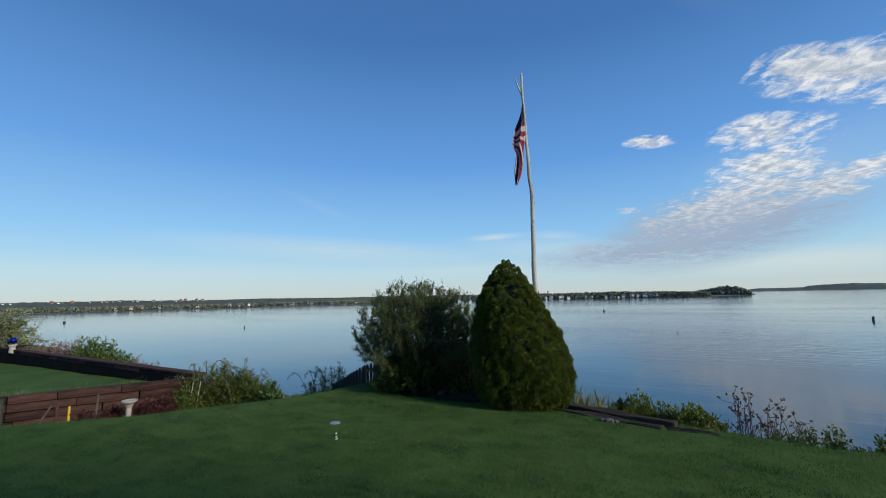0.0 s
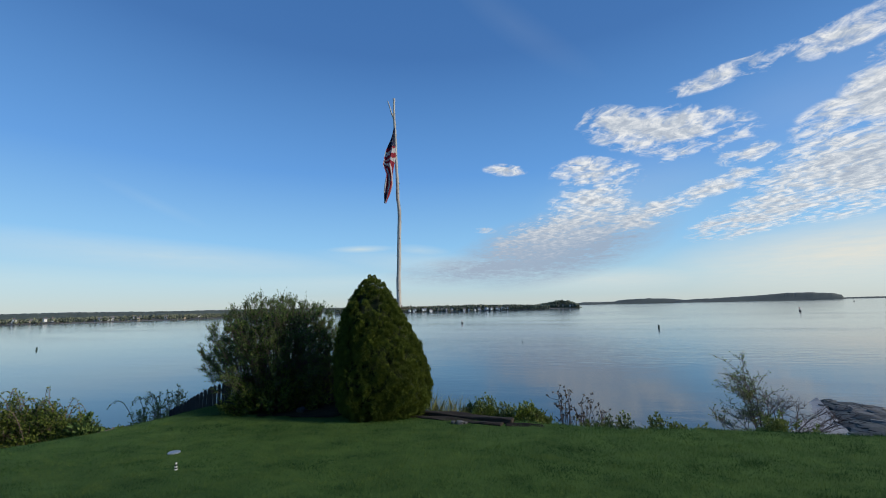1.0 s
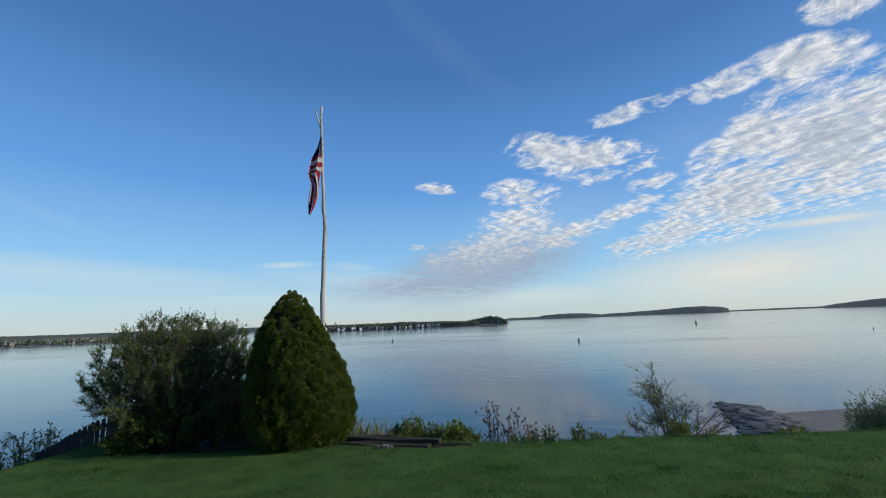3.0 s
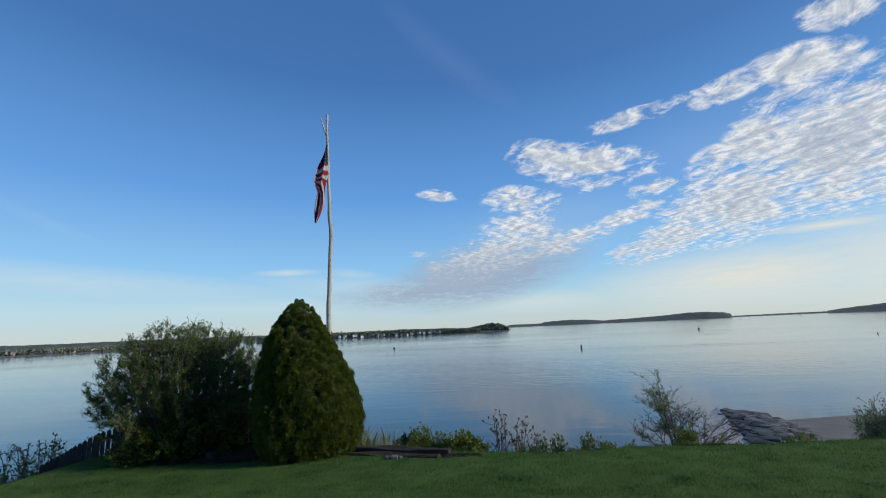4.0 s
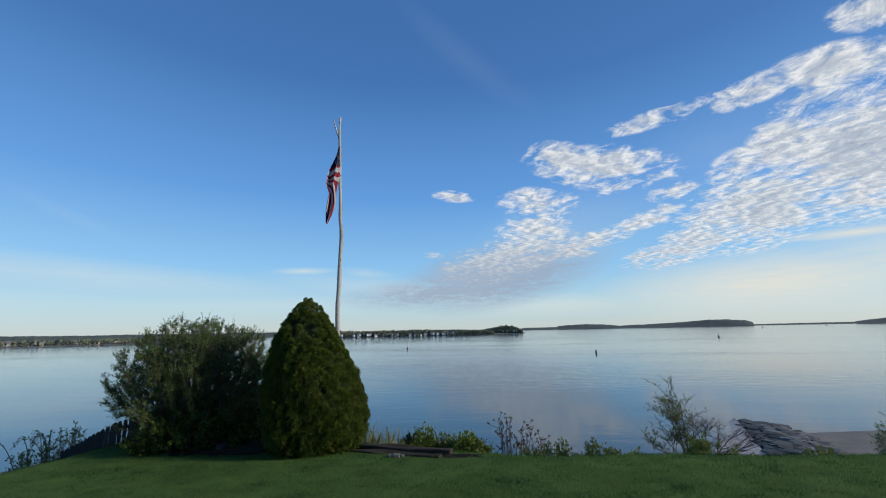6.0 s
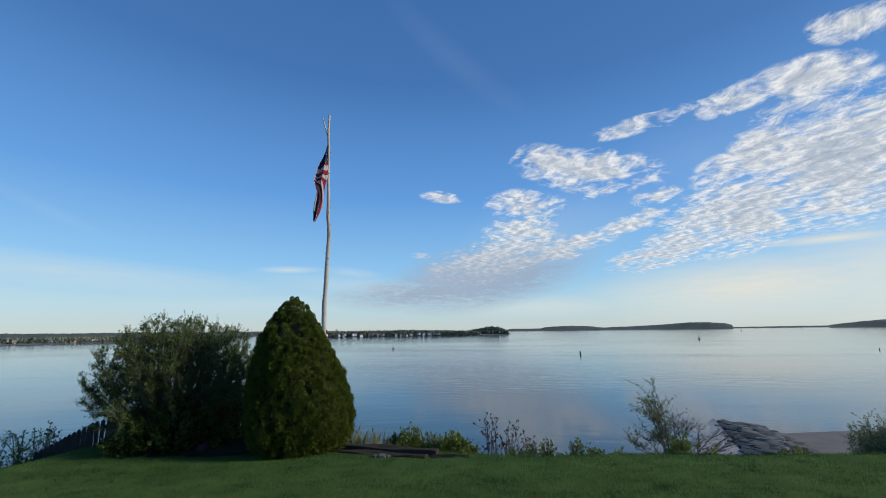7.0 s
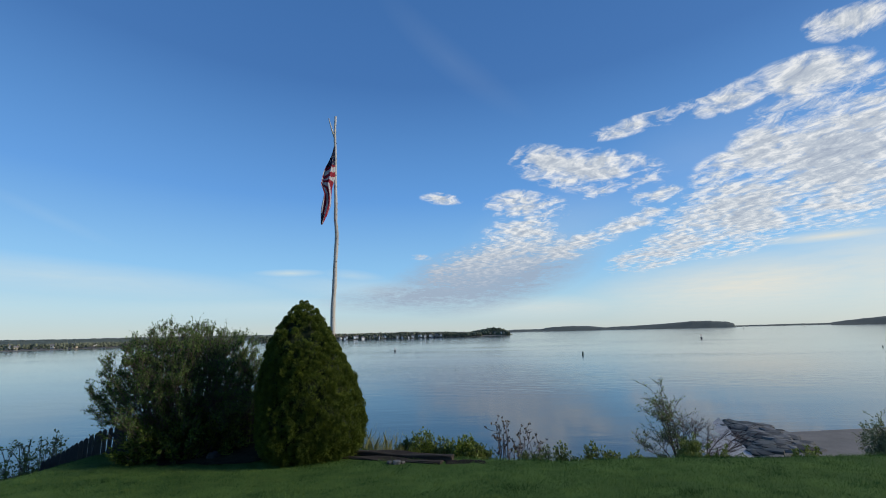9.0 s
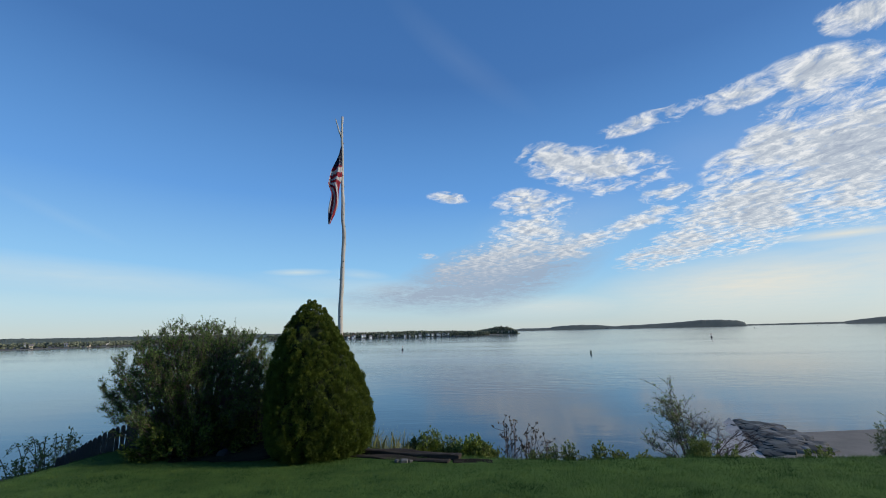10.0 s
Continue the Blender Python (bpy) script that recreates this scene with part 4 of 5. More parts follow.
def bird_bath(x, y):
    z = float(ground_height(x, y))
    ob = thing("bird_bath", pose(x, y, z + 0.05) @ Matrix.Diagonal((0.88, 0.88, 1.06, 1)), "small pale concrete bird bath beside the timber wall", "bird bath")
    bm = bmesh.new()
    lathe(bm, [(0.09, -0.10), (0.09, 0.03), (0.055, 0.06), (0.042, 0.25), (0.046, 0.42), (0.075, 0.47)], 20)
    part("pedestal", bm, CONCRETE, ob, smooth=False)
    bm = bmesh.new()
    lathe(bm, [(0.06, 0.47), (0.09, 0.485), (0.125, 0.51), (0.13, 0.535), (0.12, 0.535), (0.085, 0.52), (0.02, 0.51)], 24)
    part("basin", bm, CONCRETE, ob, "shallow grey basin")
    return ob


bird_bath(-5.3, 7.12)

BLUEGLASS = material("blue_mirror_glass", (0.01, 0.02, 0.25), (0.02, 0.04, 0.4), 3, 0.08, 0, metal=0.9)


def gazing_ball(x, y, z):
    ob = thing("gazing_ball", pose(x, y, z), "shiny blue gazing globe on a pale pedestal", "garden ornament")
    bm = bmesh.new()
    lathe(bm, [(0.15, -0.4), (0.15, 0.06), (0.11, 0.12), (0.09, 0.5), (0.13, 0.56), (0.13, 0.6)], 16)
    part("pedestal", bm, CONCRETE, ob)
    bm = bmesh.new()
    bmesh.ops.create_uvsphere(bm, u_segments=24, v_segments=14, radius=0.12, matrix=Matrix.Translation((0, 0, 0.74)))
    part("globe", bm, BLUEGLASS, ob, "mirrored blue glass globe", True)
    return ob


gazing_ball(-16.2, 15.7, -0.4)


def stake(x, y, top, r, mat, label, lean=(0, 0), group="garden stakes"):
    z = float(ground_height(x, y))
    v, f = tubes([[(Vector((0, 0, -0.1)), r), (Vector((lean[0] * 0.5, lean[1] * 0.5, (top - z) * 0.5)), r * 0.95), (Vector((lean[0], lean[1], top - z)), r * 0.85)]], 8)
    ob = mesh_object("stake", v, f, mat)
    ob.location = (x, y, z)
    return tagged(ob, label, "stake", group)


stake(-6.35, 6.95, -0.02, 0.028, TIMBER, "short wooden stake in the garden bed")
stake(-6.28, 7.1, -0.07, 0.02, PLASTIC_Y, "yellow painted marker stake in the garden bed")
stake(-6.1, 7.4, 0.03, 0.02, BARK, "leaning bare stick in the garden bed", (-0.02, 0.08))
stake(-5.15, 8.5, 0.0, 0.008, BIRCH, "thin pale cane leaning on the timber wall", (0.03, 0.1))
stake(-5.05, 8.55, 0.0, 0.008, BIRCH, "second thin cane leaning on the timber wall", (0.05, 0.1))
stake(-6.9, 6.6, 0.18, 0.03, STONE, "stout pale post at the garden bed's end", (0, 0.0))
stake(-6.6, 6.75, 0.0, 0.016, TWIG, "pale driftwood branch leaning in the bed", (0.25, 0.1))
for i in range(9):
    x = -6.95 + 0.09 * i + random.uniform(-0.03, 0.03)
    loose_stone(x, 6.72 + random.uniform(-0.05, 0.05), random.uniform(0.04, 0.075), CONCRETE, "pale edging stone along the garden bed", i + 11, "pale edging stones")
sleeper(-4.6, 7.35, -2.9, 8.0, 0.05, "pale edging board between lawn and brambles", 0.06, 0.12, PALEBOARD)

sleeper(-7.6, 6.02, -4.62, 7.34, 0.05, "long pale edging board between lawn and garden bed", 0.06, 0.12, PALEBOARD)
for az, d, top, wd, lab in [
    (-37.9, 9.3, -0.15, 0.26, "dark red barberry clump against the timber wall"),
    (-35.0, 9.7, -0.16, 0.30, "low dark red barberry beside the bird bath"),
    (-33.4, 9.9, -0.14, 0.26, "dark red barberry at the wall's corner"),
    (-40.3, 9.2, -0.2, 0.24, "small dark red shrub in the garden bed"),
]:
    low_bush(az, d, top, wd, lab, rng, BARBERRY, 0.035, 46, 6, 6, "barberry", "barberries in the garden bed")
for az, d, top, wd, lab in [
    (-31.6, 10.0, 0.0, 0.3, "green weeds climbing the wall's corner"),
    (-30.0, 10.3, 0.12, 0.4, "leafy bramble against the wall's end"),
]:
    low_bush(az, d, top, wd, lab, rng, UNDER, 0.045, 40, 6, 6, "weed", "weeds in the garden bed")

# growth behind the terrace
for az, d, top, wd, lab, mt, lf, st in [
    (-40.0, 19.5, 0.35, 0.9, "rounded dark green shrub behind the parapet", PRIVET, 0.08, 90),
    (-38.2, 18.0, 0.05, 0.7, "green shrub against the parapet wall", PRIVET, 0.08, 60),
    (-41.8, 21.0, 0.45, 0.9, "grey twiggy shrub behind the parapet", DRY, 0.05, 50),
    (-36.5, 16.5, -0.1, 0.5, "thin dry scrub behind the parapet", DRY, 0.05, 26),
    (-34.5, 14.5, -0.05, 0.4, "thin dry weeds behind the parapet", DRY, 0.04, 18),
    (-43.5, 23.0, 0.2, 0.8, "rosy dry scrub along the parapet", DRY, 0.05, 40),
]:
    low_bush(az, d, top, wd, lab, rng, mt, lf, st, 7, 7, "scrub")


def small_tree(az, d, top, label, rng, mat):
    x, y, z = at(az, d)
    ob = thing("tree", pose(x, y, z), label, "tree")
    H = top - z
    paths = [shoot(rng, Vector((0, 0, -0.1)), Vector((0.1, 0, H * 0.75)), 0.12, 0.04, 0.1)]
    limbs, spots, ways = [], [], []
    for k in range(16):
        q = paths[0][int(rng.integers(1, 7))][0]
        an = rng.uniform(0, 6.28)
        e2 = q + Vector((math.cos(an) * H * 0.42, math.sin(an) * H * 0.42, H * rng.uniform(0.02, 0.22)))
        limb = shoot(rng, q, e2, 0.05, 0.012, 0.12)
        limbs.append(limb)
        for _ in range(16):
            p = limb[int(rng.integers(2, 7))][0]
            w = Vector(rng.normal(0, 1, 3).tolist()) * 0.24 * H * 0.5 + Vector((0, 0, 0.08))
            limbs.append(shoot(rng, p, p + w, 0.012, 0.004, 0.03, 4))
            for _ in range(30):
                spots.append(tuple(p + w * rng.uniform(0.2, 1.1) + Vector(rng.normal(0, 0.06, 3).tolist())))
                ways.append(tuple(w))
    v, f = tubes(paths, 8)
    mesh_object("trunk", v, f, BARK, ob)
    v, f = tubes(limbs, 4)
    mesh_object("limbs", v, f, BARK, ob)
    v, f = leaf_cloud(np.array(spots), np.array(ways), 0.075, rng, 0.6, 0.8)
    mesh_object("crown", v, f, mat, ob)
    return ob


small_tree(-46.3, 25.0, 1.5, "spreading small tree in fresh pale leaf beyond the wall", rng, SAGE)
small_tree(-51.5, 24.0, 1.4, "second small tree in pale leaf beyond the wall", rng, SAGE)


# ---- stone groin and slope on the shore ----
groin = thing("stone_groin", pose(0, 0, 0), "grey granite boulder groin with a dark weedy tip", "groin")
rock_meshes = []
for k in range(7):
    for mat in (STONE, WETSTONE):
        me = stone_mesh("boulder", k + 20, 0.62, 2, 0.64)
        me.materials.append(mat)
        rock_meshes.append(me)
TIP, FOOT, HEEL, SHOULDER = Vector((49.0, 28.6, 0)), Vector((35.2, 18.4, 0)), Vector((40.8, 16.4, 0)), Vector((46.8, 22.6, 0))
for k in range(290):
    u, w = random.random() ** 0.8, random.random()
    left = TIP.lerp(FOOT, u)
    right = TIP.lerp(SHOULDER, u / 0.45) if u < 0.45 else SHOULDER.lerp(HEEL, (u - 0.45) / 0.55)
    p = left.lerp(right, w)
    wet = u < 0.36 or w < 0.46
    size = random.uniform(0.45, 0.9) * (0.55 if u < 0.2 else 1.0)
    z = WATER_Z - 0.05 + 0.45 * smooth01(np.array(u * 1.2)).item() * (0.35 + 0.65 * min(1, w * 3)) * (1 if w < 0.8 else 0.85) - 0.2
    ob = new("boulder", rock_meshes[random.randrange(7) * 2 + (1 if wet else 0)])
    ob.parent = groin
    ob.matrix_local = pose(p.x, p.y, z, random.uniform(-8, 8), random.uniform(-8, 8), random.uniform(0, 360)) @ Matrix.Diagonal((size * 1.15, size * 1.0, size * 0.66, 1))

# pale shingle in the lee of the groin
SHINGLE = material("pale_barnacled_shingle", (0.20, 0.195, 0.185), (0.50, 0.485, 0.46), 1.6, 0.9, 1.0, 12)
edge_a, edge_b = (Vector((47.0, 27.2, 0)), Vector((34.0, 17.4, 0))), (Vector((46.0, 27.0, 0)), Vector((32.0, 20.4, 0)))
sv = []
for i in range(25):
    for k in range(9):
        u, w = i / 24, k / 8
        q = edge_a[0].lerp(edge_a[1], u).lerp(edge_b[0].lerp(edge_b[1], u), w)
        bulge = (0.5 * math.sin(u * 9 + 1) + 0.25 * math.sin(u * 23)) * w * min(1, u * 2 + 0.15)
        sv.append((q.x - bulge * 0.5, q.y + bulge, WATER_Z + 0.16 * (1 - w) - 0.02 + 0.02 * math.sin(i * 2.1) * math.sin(k * 1.7)))
sf = [(i * 9 + k, i * 9 + k + 1, (i + 1) * 9 + k + 1, (i + 1) * 9 + k) for i in range(24) for k in range(8)]
tagged(mesh_object("shingle_beach", sv, sf, SHINGLE, smooth=True), "pale shingle beach sloping to calm water", "beach", kind="structure")

# ---- buoys ----
GREENP = material("weathered_green_paint", (0.01, 0.035, 0.025), (0.03, 0.07, 0.05), 3, 0.5, 0.1)
REDP = material("faded_red_paint", (0.22, 0.03, 0.03), (0.36, 0.06, 0.05), 3, 0.5, 0.1)


def afloat(az, el):
    d = (1.62 - WATER_Z) / math.tan(radians(-el))
    return d * math.sin(radians(az)), d * math.cos(radians(az))


def can_buoy(az, el, size, label):
    size *= 0.65
    x, y = afloat(az, el)
    ob = thing("can_buoy", pose(x, y, WATER_Z, 2, 3, 0), label, "buoy", "channel buoys")
    bm = bmesh.new()
    lathe(bm, [(0.45 * size, -0.5), (0.48 * size, 0.1), (0.42 * size, 0.2), (0.36 * size, 1.5 * size), (0.33 * size, 1.55 * size)], 16)
    part("body", bm, GREENP, ob)
    bm = bmesh.new()
    lathe(bm, [(0.05, 1.5 * size), (0.05, 1.85 * size)], 8)
    part("lifting_eye", bm, BLACKP, ob)
    return ob


def pillar_buoy(az, el, size, label):
    size *= 0.7
    x, y = afloat(az, el)
    ob = thing("pillar_buoy", pose(x, y, WATER_Z, -2, 2, 0), label, "buoy", "channel buoys")
    bm = bmesh.new()
    lathe(bm, [(0.6 * size, -0.4), (0.7 * size, 0.15), (0.62 * size, 0.9 * size), (0.3 * size, 1.2 * size)], 16)
    part("float", bm, BLACKP, ob, "dark float")
    bm = bmesh.new()
    lathe(bm, [(0.2 * size, 1.15 * size), (0.16 * size, 2.1 * size)], 12)
    part("mast", bm, WHITE, ob, "pale mast")
    bm = bmesh.new()
    lathe(bm, [(0.34 * size, 2.05 * size), (0.36 * size, 2.5 * size), (0.12 * size, 2.9 * size)], 12)
    part("topmark", bm, REDP, ob, "red topmark")
    return ob


can_buoy(46.0, -3.2, 1.15, "dark green can buoy afloat in calm water")
can_buoy(-25.6, -3.25, 0.75, "dark can buoy afloat near a wooded shore")
pillar_buoy(21.2, -2.3, 1.0, "dark pillar buoy with a red topmark")
pillar_buoy(59.4, -1.36, 1.5, "distant pillar buoy off a low island")
pillar_buoy(-42.4, -1.75, 1.3, "pillar buoy off the built-up shore")
pillar_buoy(63.5, -0.42, 2.2, "tiny distant buoy off the island's end")
can_buoy(74.0, -2.3, 0.6, "small distant can buoy")
can_buoy(29.3, -4.95, 0.28, "tiny dark mooring float")
pillar_buoy(68.7, -0.28, 2.6, "tiny far channel marker near the horizon")

# ---- far shores ----
WOODS = material("distant_woods", (0.060, 0.075, 0.052), (0.17, 0.185, 0.12), 0.03, 0.95, 0, 0.25, spread=0.7)
FARLAND = material("far_island_woods", (0.055, 0.070, 0.062), (0.11, 0.125, 0.10), 0.01, 0.95, 0, 0.08)
SHORE = material("shore_banks", (0.10, 0.09, 0.07), (0.22, 0.20, 0.16), 0.05, 0.9, 0, 0.6)


def strip(name, profile, dist, depth, mat, label, rough, rng, step=0.05):
    """A bank of land: profile gives the height over the water at azimuths; the outline is broken by rough."""
    azs = np.arange(profile[0][0], profile[-1][0] + 1e-6, step)
    h = np.interp(azs, [p[0] for p in profile], [p[1] for p in profile])
    bumps = rng.normal(0, 1, len(azs))
    slow = np.convolve(rng.normal(0, 1, len(azs)), np.ones(9) / 3.0, "same")
    h = np.maximum(h * (1 + 0.12 * rough * slow) + rough * bumps * np.minimum(h * 0.08, 1.2), 0.0)
    vs = []
    for q, hh in zip(np.radians(azs), h):
        for d, k in ((dist, -0.5), (dist + depth * 0.04, 0.12 * hh), (dist + depth * 0.3, 0.8 * hh), (dist + depth * 0.5, hh), (dist + depth, -0.5)):
            vs.append((d * math.sin(q), d * math.cos(q), WATER_Z + k))
    fs = [(i * 5 + k, (i + 1) * 5 + k, (i + 1) * 5 + k + 1, i * 5 + k + 1) for i in range(len(azs) - 1) for k in range(4)]
    ob = mesh_object(name, vs, fs, mat)
    return tagged(ob, label, "shore", kind="structure")


def woods(name, rows, count, dist, depth, low, high, label, rng, size=(1.4, 3.4)):
    """Uneven clumps of crowns over a stretch of azimuths."""
    bm = bmesh.new()
    bmesh.ops.create_icosphere(bm, subdivisions=1, radius=1.0)
    base = np.array([v.co[:] for v in bm.verts])
    tri = np.array([[v.index for v in f.verts] for f in bm.faces])
    bm.free()
    vs, fs = [], []
    azs = rng.uniform(rows[0][0], rows[-1][0], count)
    tops = np.interp(azs, [r[0] for r in rows], [r[1] for r in rows])
    for i in range(count):
        d = dist + depth * rng.uniform(0, 1)
        q = math.radians(azs[i])
        r = rng.uniform(*size)
        p = base * (1 + rng.normal(0, 0.2, base.shape)) * np.array([r, r, r * rng.uniform(0.8, 1.4)])
        z = tops[i] * rng.uniform(low, high)
        vs.append(p + np.array([d * math.sin(q), d * math.cos(q), WATER_Z + z]))
        fs.append(tri + i * len(base))
    ob = mesh_object(name, np.concatenate(vs).tolist(), np.concatenate(fs).tolist(), WOODS)
    return tagged(ob, label, "woods", kind="stuff")


LEFT = [(-75, 8), (-48, 8), (-40, 7), (-30, 6.5), (-20, 7), (-10, 7.5), (-4, 7.5), (2, 7.5)]
strip("shore_left", [(a, h * 0.45) for a, h in LEFT], 735, 220, SHORE, "low built-up shore across the bay", 0.5, rng)
woods("shore_woods", LEFT, 6500, 740, 100, 0.15, 0.95, "belt of trees along the far shore", rng, (0.7, 1.7))
strip("hills_left", [(-75, 18), (-47, 21), (-38, 22), (-30, 18), (-24, 20), (-15, 17), (-8, 18), (3, 17), (12, 14)], 1500, 500, WOODS, "low wooded hills behind the far shore", 0.22, rng)
strip("sand_spit", [(-24, 0.6), (-21, 0.9), (-17, 0.5), (-14, 0.2)], 700, 20, SHORE, "thin low spit off the far shore", 0.3, rng)
MID = [(4, 9), (12, 11), (16, 10), (22, 11), (28.5, 9.5), (33, 7)]
strip("shore_mid", [(a, h * 0.3) for a, h in MID], 850, 160, SHORE, "low shore lined with pale houses", 0.5, rng)
woods("shore_woods", MID, 5200, 849, 95, 0.1, 1.05, "trees among the houses on the far shore", rng, (0.8, 2.2))
HEAD = [(27.2, 1.0), (28.5, 3.5), (30.5, 5), (31.5, 8), (33, 13), (34.6, 17), (35.8, 14), (36.6, 8), (37.2, 1)]
strip("headland", [(a, h * 0.75) for a, h in HEAD], 1000, 140, WOODS, "small wooded headland at the end of the shore", 0.5, rng)
woods("headland_woods", [(30.5, 6), (31.5, 9), (33, 14), (34.6, 19), (35.8, 16), (36.8, 8)], 1300, 1000, 60, 0.2, 0.95, "trees covering the headland", rng, (1.2, 2.6))
strip("ledge", [(26.5, 0.2), (28, 1.6), (31, 2.6), (34, 1.4), (36.5, 0.2)], 930, 40, SHORE, "dark rocky ledge below the headland", 0.8, rng)
strip("island_far", [(36.0, 8), (37.5, 20), (39, 18), (41.2, 19), (41.6, 27), (43, 33), (45, 36), (47, 32), (48.9, 20), (49.5, 16)], 3200, 400, FARLAND, "low dark wooded island on the horizon", 0.12, rng, 0.05)
strip("island_long", [(48.3, 14), (50, 22), (52, 24), (54, 29), (56, 34), (58.8, 46), (60.5, 44), (62, 36), (62.7, 24), (62.9, 2)], 3100, 400, FARLAND, "long dark wooded island rising to one end", 0.12, rng, 0.05)
strip("shore_distant", [(62, 9), (66, 12), (70, 12), (74, 14), (90, 14)], 4000, 300, FARLAND, "thin far shore on the horizon", 0.3, rng, 0.05)
strip("island_right", [(70.8, 14), (72, 24), (74, 36), (76, 44), (82, 44), (95, 30)], 3000, 400, FARLAND, "dark low island on the horizon", 0.12, rng, 0.05)

TAN = material("tan_clapboard", (0.36, 0.31, 0.24), (0.52, 0.46, 0.36), 1, 0.8, 0.1)
BRICK = material("red_brick_far", (0.26, 0.12, 0.08), (0.38, 0.2, 0.14), 1, 0.85, 0.1)
BLUEGREY = material("blue_grey_clapboard", (0.22, 0.26, 0.30), (0.34, 0.38, 0.42), 1, 0.8, 0.1)


def house(wall_mat, lab, w, d, h):
    ob = thing("house", pose(0, 0, -500), lab, "house", "houses along the far shore")
    bm = bmesh.new()
    v = [bm.verts.new(p) for p in ((-w, -d, -2), (w, -d, -2), (w, d, -2), (-w, d, -2), (-w, -d, h), (w, -d, h), (w, d, h), (-w, d, h), (-w, 0, h + w * 0.7), (w, 0, h + w * 0.7))]
    for f in ((0, 1, 5, 4), (2, 3, 7, 6), (1, 2, 6, 9, 5), (3, 0, 4, 8, 7), (3, 2, 1, 0)):
        bm.faces.new([v[i] for i in f])
    part("wall", bm, wall_mat, ob)
    bm = bmesh.new()
    for sgn in (-1, 1):
        top = [(-w - 0.4, 0, h + w * 0.7 + 0.2), (w + 0.4, 0, h + w * 0.7 + 0.2), (w + 0.4, sgn * (d + 0.4), h - 0.1), (-w - 0.4, sgn * (d + 0.4), h - 0.1)]
        a4 = [bm.verts.new(p) for p in top]
        b4 = [bm.verts.new((p[0], p[1], p[2] - 0.25)) for p in top]
        bm.faces.new(a4), bm.faces.new(b4[::-1])
        for i in range(4):
            bm.faces.new((a4[i], a4[(i + 1) % 4], b4[(i + 1) % 4], b4[i]))
    part("roof", bm, GREY, ob)
    bm = bmesh.new()
    box(bm, 0.6, 0.6, 1.6, pose(w * 0.4, 0.6, h + w * 0.7))
    part("chimney", bm, BRICK, ob)
    return ob


KINDS = [house(WHITE, "white gabled shore house with a grey roof", 1.7, 1.7, 2.2), house(TAN, "tan gabled shore house with a grey roof", 2.0, 1.6, 2.0), house(BLUEGREY, "blue-grey gabled shore house", 1.7, 1.7, 2.3), house(WHITE, "long white shore house with a low roof", 2.6, 1.7, 1.8), house(BRICK, "red brick building among the trees", 4.0, 3.0, 3.4)]
used = set()


def put_house(k, az, d, z):
    x, y = d * math.sin(radians(az)), d * math.cos(radians(az))
    m = pose(x, y, WATER_Z + z, 0, 0, -az + random.choice((0, 0, 35, 20, 55)))
    if k not in used:
        used.add(k)
        KINDS[k].matrix_world = m
    else:
        copy_thing(KINDS[k], m)


for i in range(34):
    put_house(random.choice((0, 0, 0, 1, 2, 3)), 12.6 + 16.0 * (i + random.uniform(-1.6, 1.6)) / 34, 846 + random.uniform(0, 10), 1.4 + random.uniform(0, 3.0))
for i in range(24):
    put_house(random.choice((0, 1, 2)), 13.0 + 14.5 * random.random(), 905 + random.uniform(0, 20), 5.0)
for i in range(40):
    put_house(random.choice((1, 3, 2, 1, 2, 0)), -48 + 36 * (i + random.uniform(-2.4, 2.4)) / 40, 744 + random.uniform(0, 30), 1.8 + random.uniform(0, 2.6))
for az in (34.2, 34.8, 35.2, 35.7, 36.1, 36.4):
    put_house(random.choice((0, 1, 2)), az, 1006, 5 + random.uniform(0, 3))
for i in range(22):
    put_house(random.choice((4, 3, 1, 1, 0)), random.uniform(-47.5, -30), 1640, 15.5 + random.uniform(0, 2.5))

# ---- grass blades on the lawn ----
n = 600000
ga = np.radians(rng.uniform(-52, 84, n))
gr = 2.3 + 8.0 * rng.power(1.2, n)
gx, gy = gr * np.sin(ga), gr * np.cos(ga)
clump = np.array(np.sin(gx * 7.3 + np.sin(gy * 5.1) * 2) * np.sin(gy * 8.7 + np.sin(gx * 4.3) * 2))
keep = (beyond(gx, gy, BLUFF) < 0.12 + 0.06 * clump) & ((beyond(gx, gy, YARD) < 0.1) | (gx > -1)) & ~in_bed(gx, gy, -0.03) & (rng.uniform(-0.6, 1, n) < 0.75 + 0.3 * clump)
gx, gy, clump = gx[keep], gy[keep], clump[keep]
n = len(gx)
gz = ground_height(gx, gy)
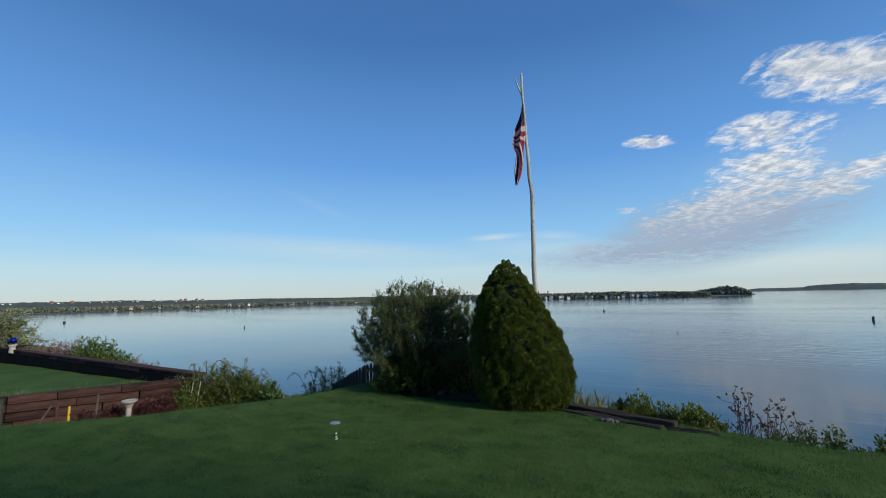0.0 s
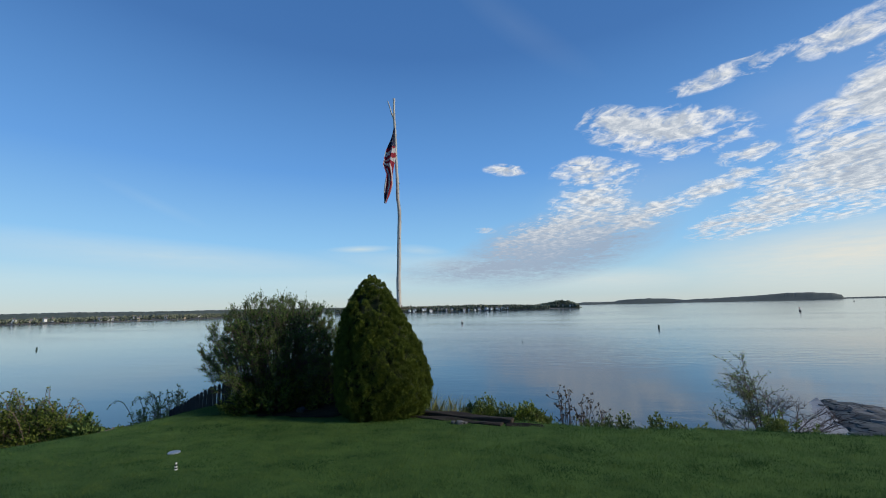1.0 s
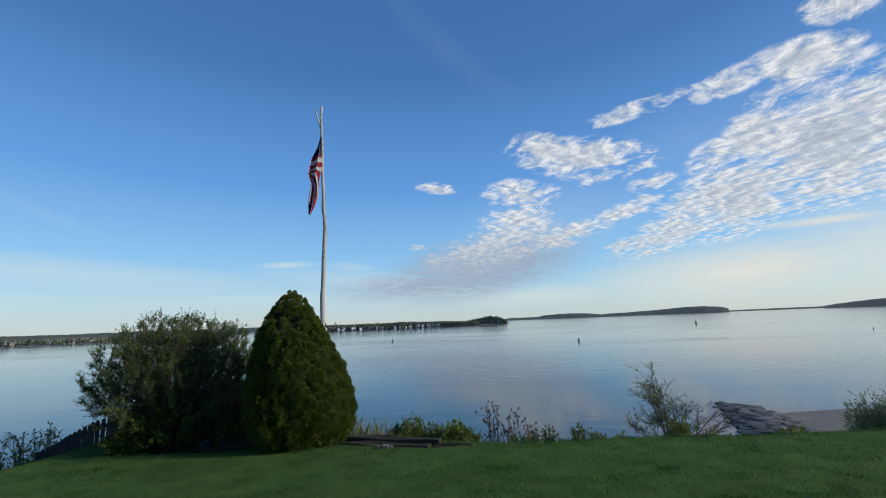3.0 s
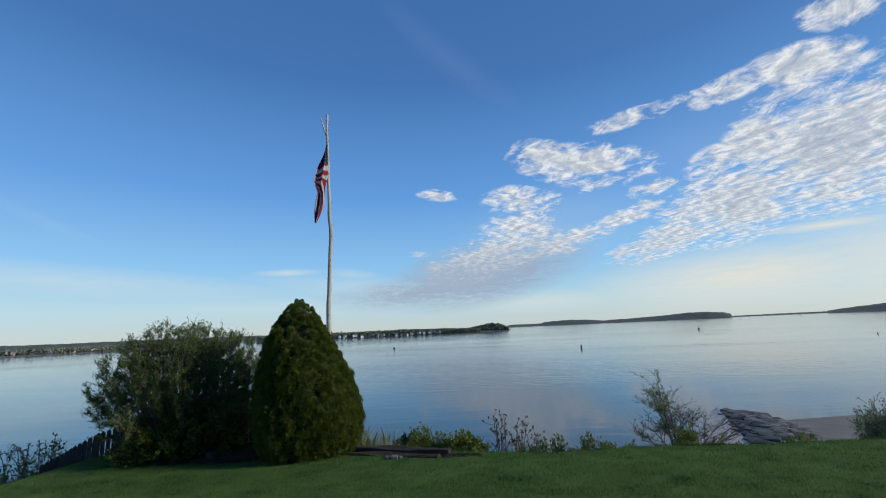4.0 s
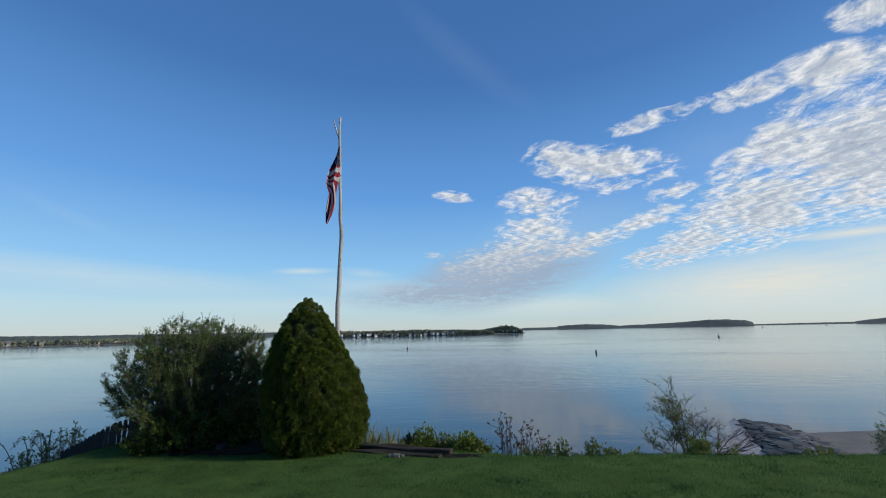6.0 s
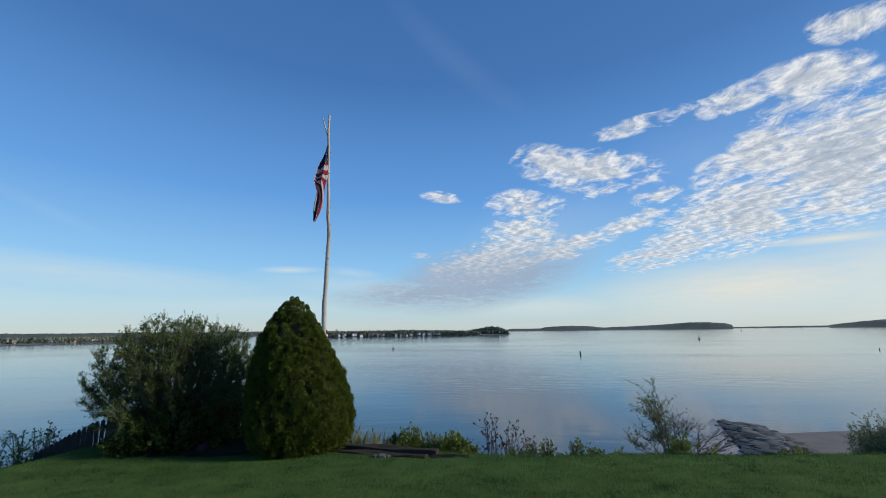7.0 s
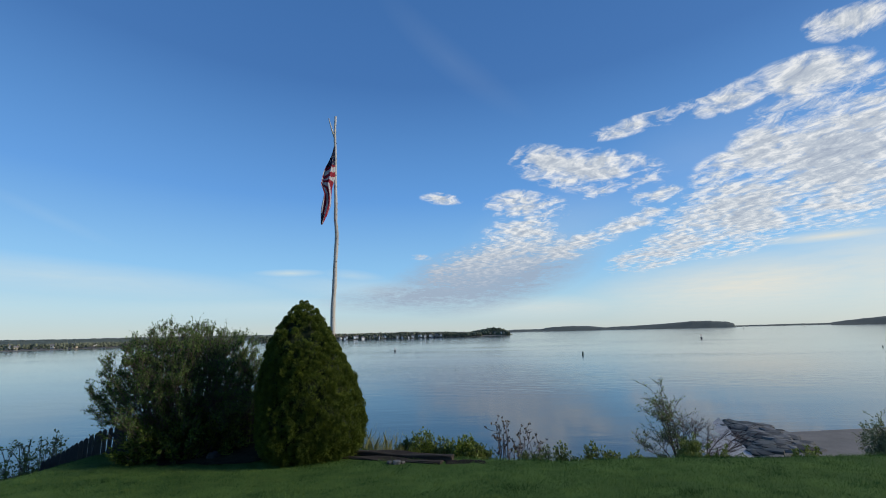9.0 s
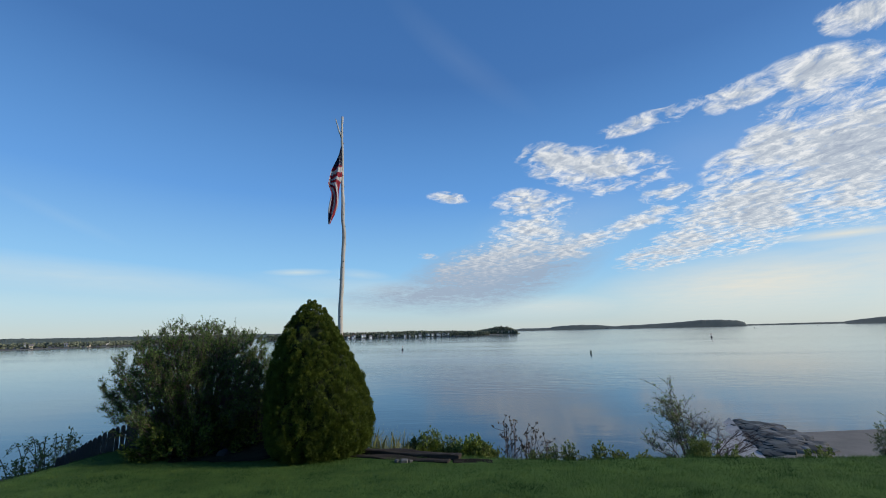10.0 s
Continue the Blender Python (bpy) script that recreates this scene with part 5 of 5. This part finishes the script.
gh = rng.uniform(0.010, 0.024, n) * (1 + 0.2 * clump)
rough_patch = np.sin(gx * 2.9 + 1.7 * np.sin(gy * 2.3)) * np.sin(gy * 4.7 + 1.3 * np.sin(gx * 1.9 + 1))
gh = gh * np.where(rough_patch > 0.8, 1.5, 1.0)
gh = gh * (1 + 1.6 * np.exp(-((beyond(gx, gy, BLUFF) - 0.05) / 0.12) ** 2) * rng.uniform(0, 1, n))
wx, wy = rng.normal(0, 1, n), rng.normal(0, 1, n)
wl = np.hypot(wx, wy) + 1e-6
wx, wy = wx / wl * 0.0026, wy / wl * 0.0026
v0 = np.column_stack([gx - wx, gy - wy, gz - 0.005])
v1 = np.column_stack([gx + wx, gy + wy, gz - 0.005])
v2 = np.column_stack([gx + rng.normal(0, 0.012, n), gy + rng.normal(0, 0.012, n), gz + gh])
BLADE = material("grass_blade", (0.028, 0.076, 0.024), (0.115, 0.215, 0.064), 0.9, 0.8, 0, 5, spread=0.35, spec=0.1, through_light=0.3)
gt = BLADE.node_tree
lie = node(gt, "ShaderNodeMapping", vector_type="TEXTURE")
lie.inputs["Rotation"].default_value = (0, 0, radians(-27))
lie.inputs["Scale"].default_value = (1.7, 0.75, 1)
link(gt, node(gt, "ShaderNodeTexCoord").outputs["Object"], lie.inputs[0])
patchy = noisen(gt, lie.outputs[0], 2.2, 5, 0.7, 0.8)
leafc = gt.nodes["Principled BSDF"].inputs["Base Color"].links[0].from_socket
mottled = mixc(gt, ramp(gt, patchy, [(0.48, 0.0), (0.60, 0.8)]), leafc, (0.140, 0.215, 0.062))
mottled = mixc(gt, ramp(gt, patchy, [(0.36, 0.85), (0.47, 0.0)]), mottled, (0.020, 0.056, 0.018))
for user in ("Principled BSDF", "Translucent BSDF"):
    link(gt, mottled, gt.nodes[user].inputs[0])
grass = mesh_object("grass", np.stack([v0, v1, v2], 1).reshape(-1, 3).tolist(), np.arange(n * 3).reshape(-1, 3).tolist(), BLADE)
tagged(grass, "short mown green grass blades", "grass", kind="stuff")
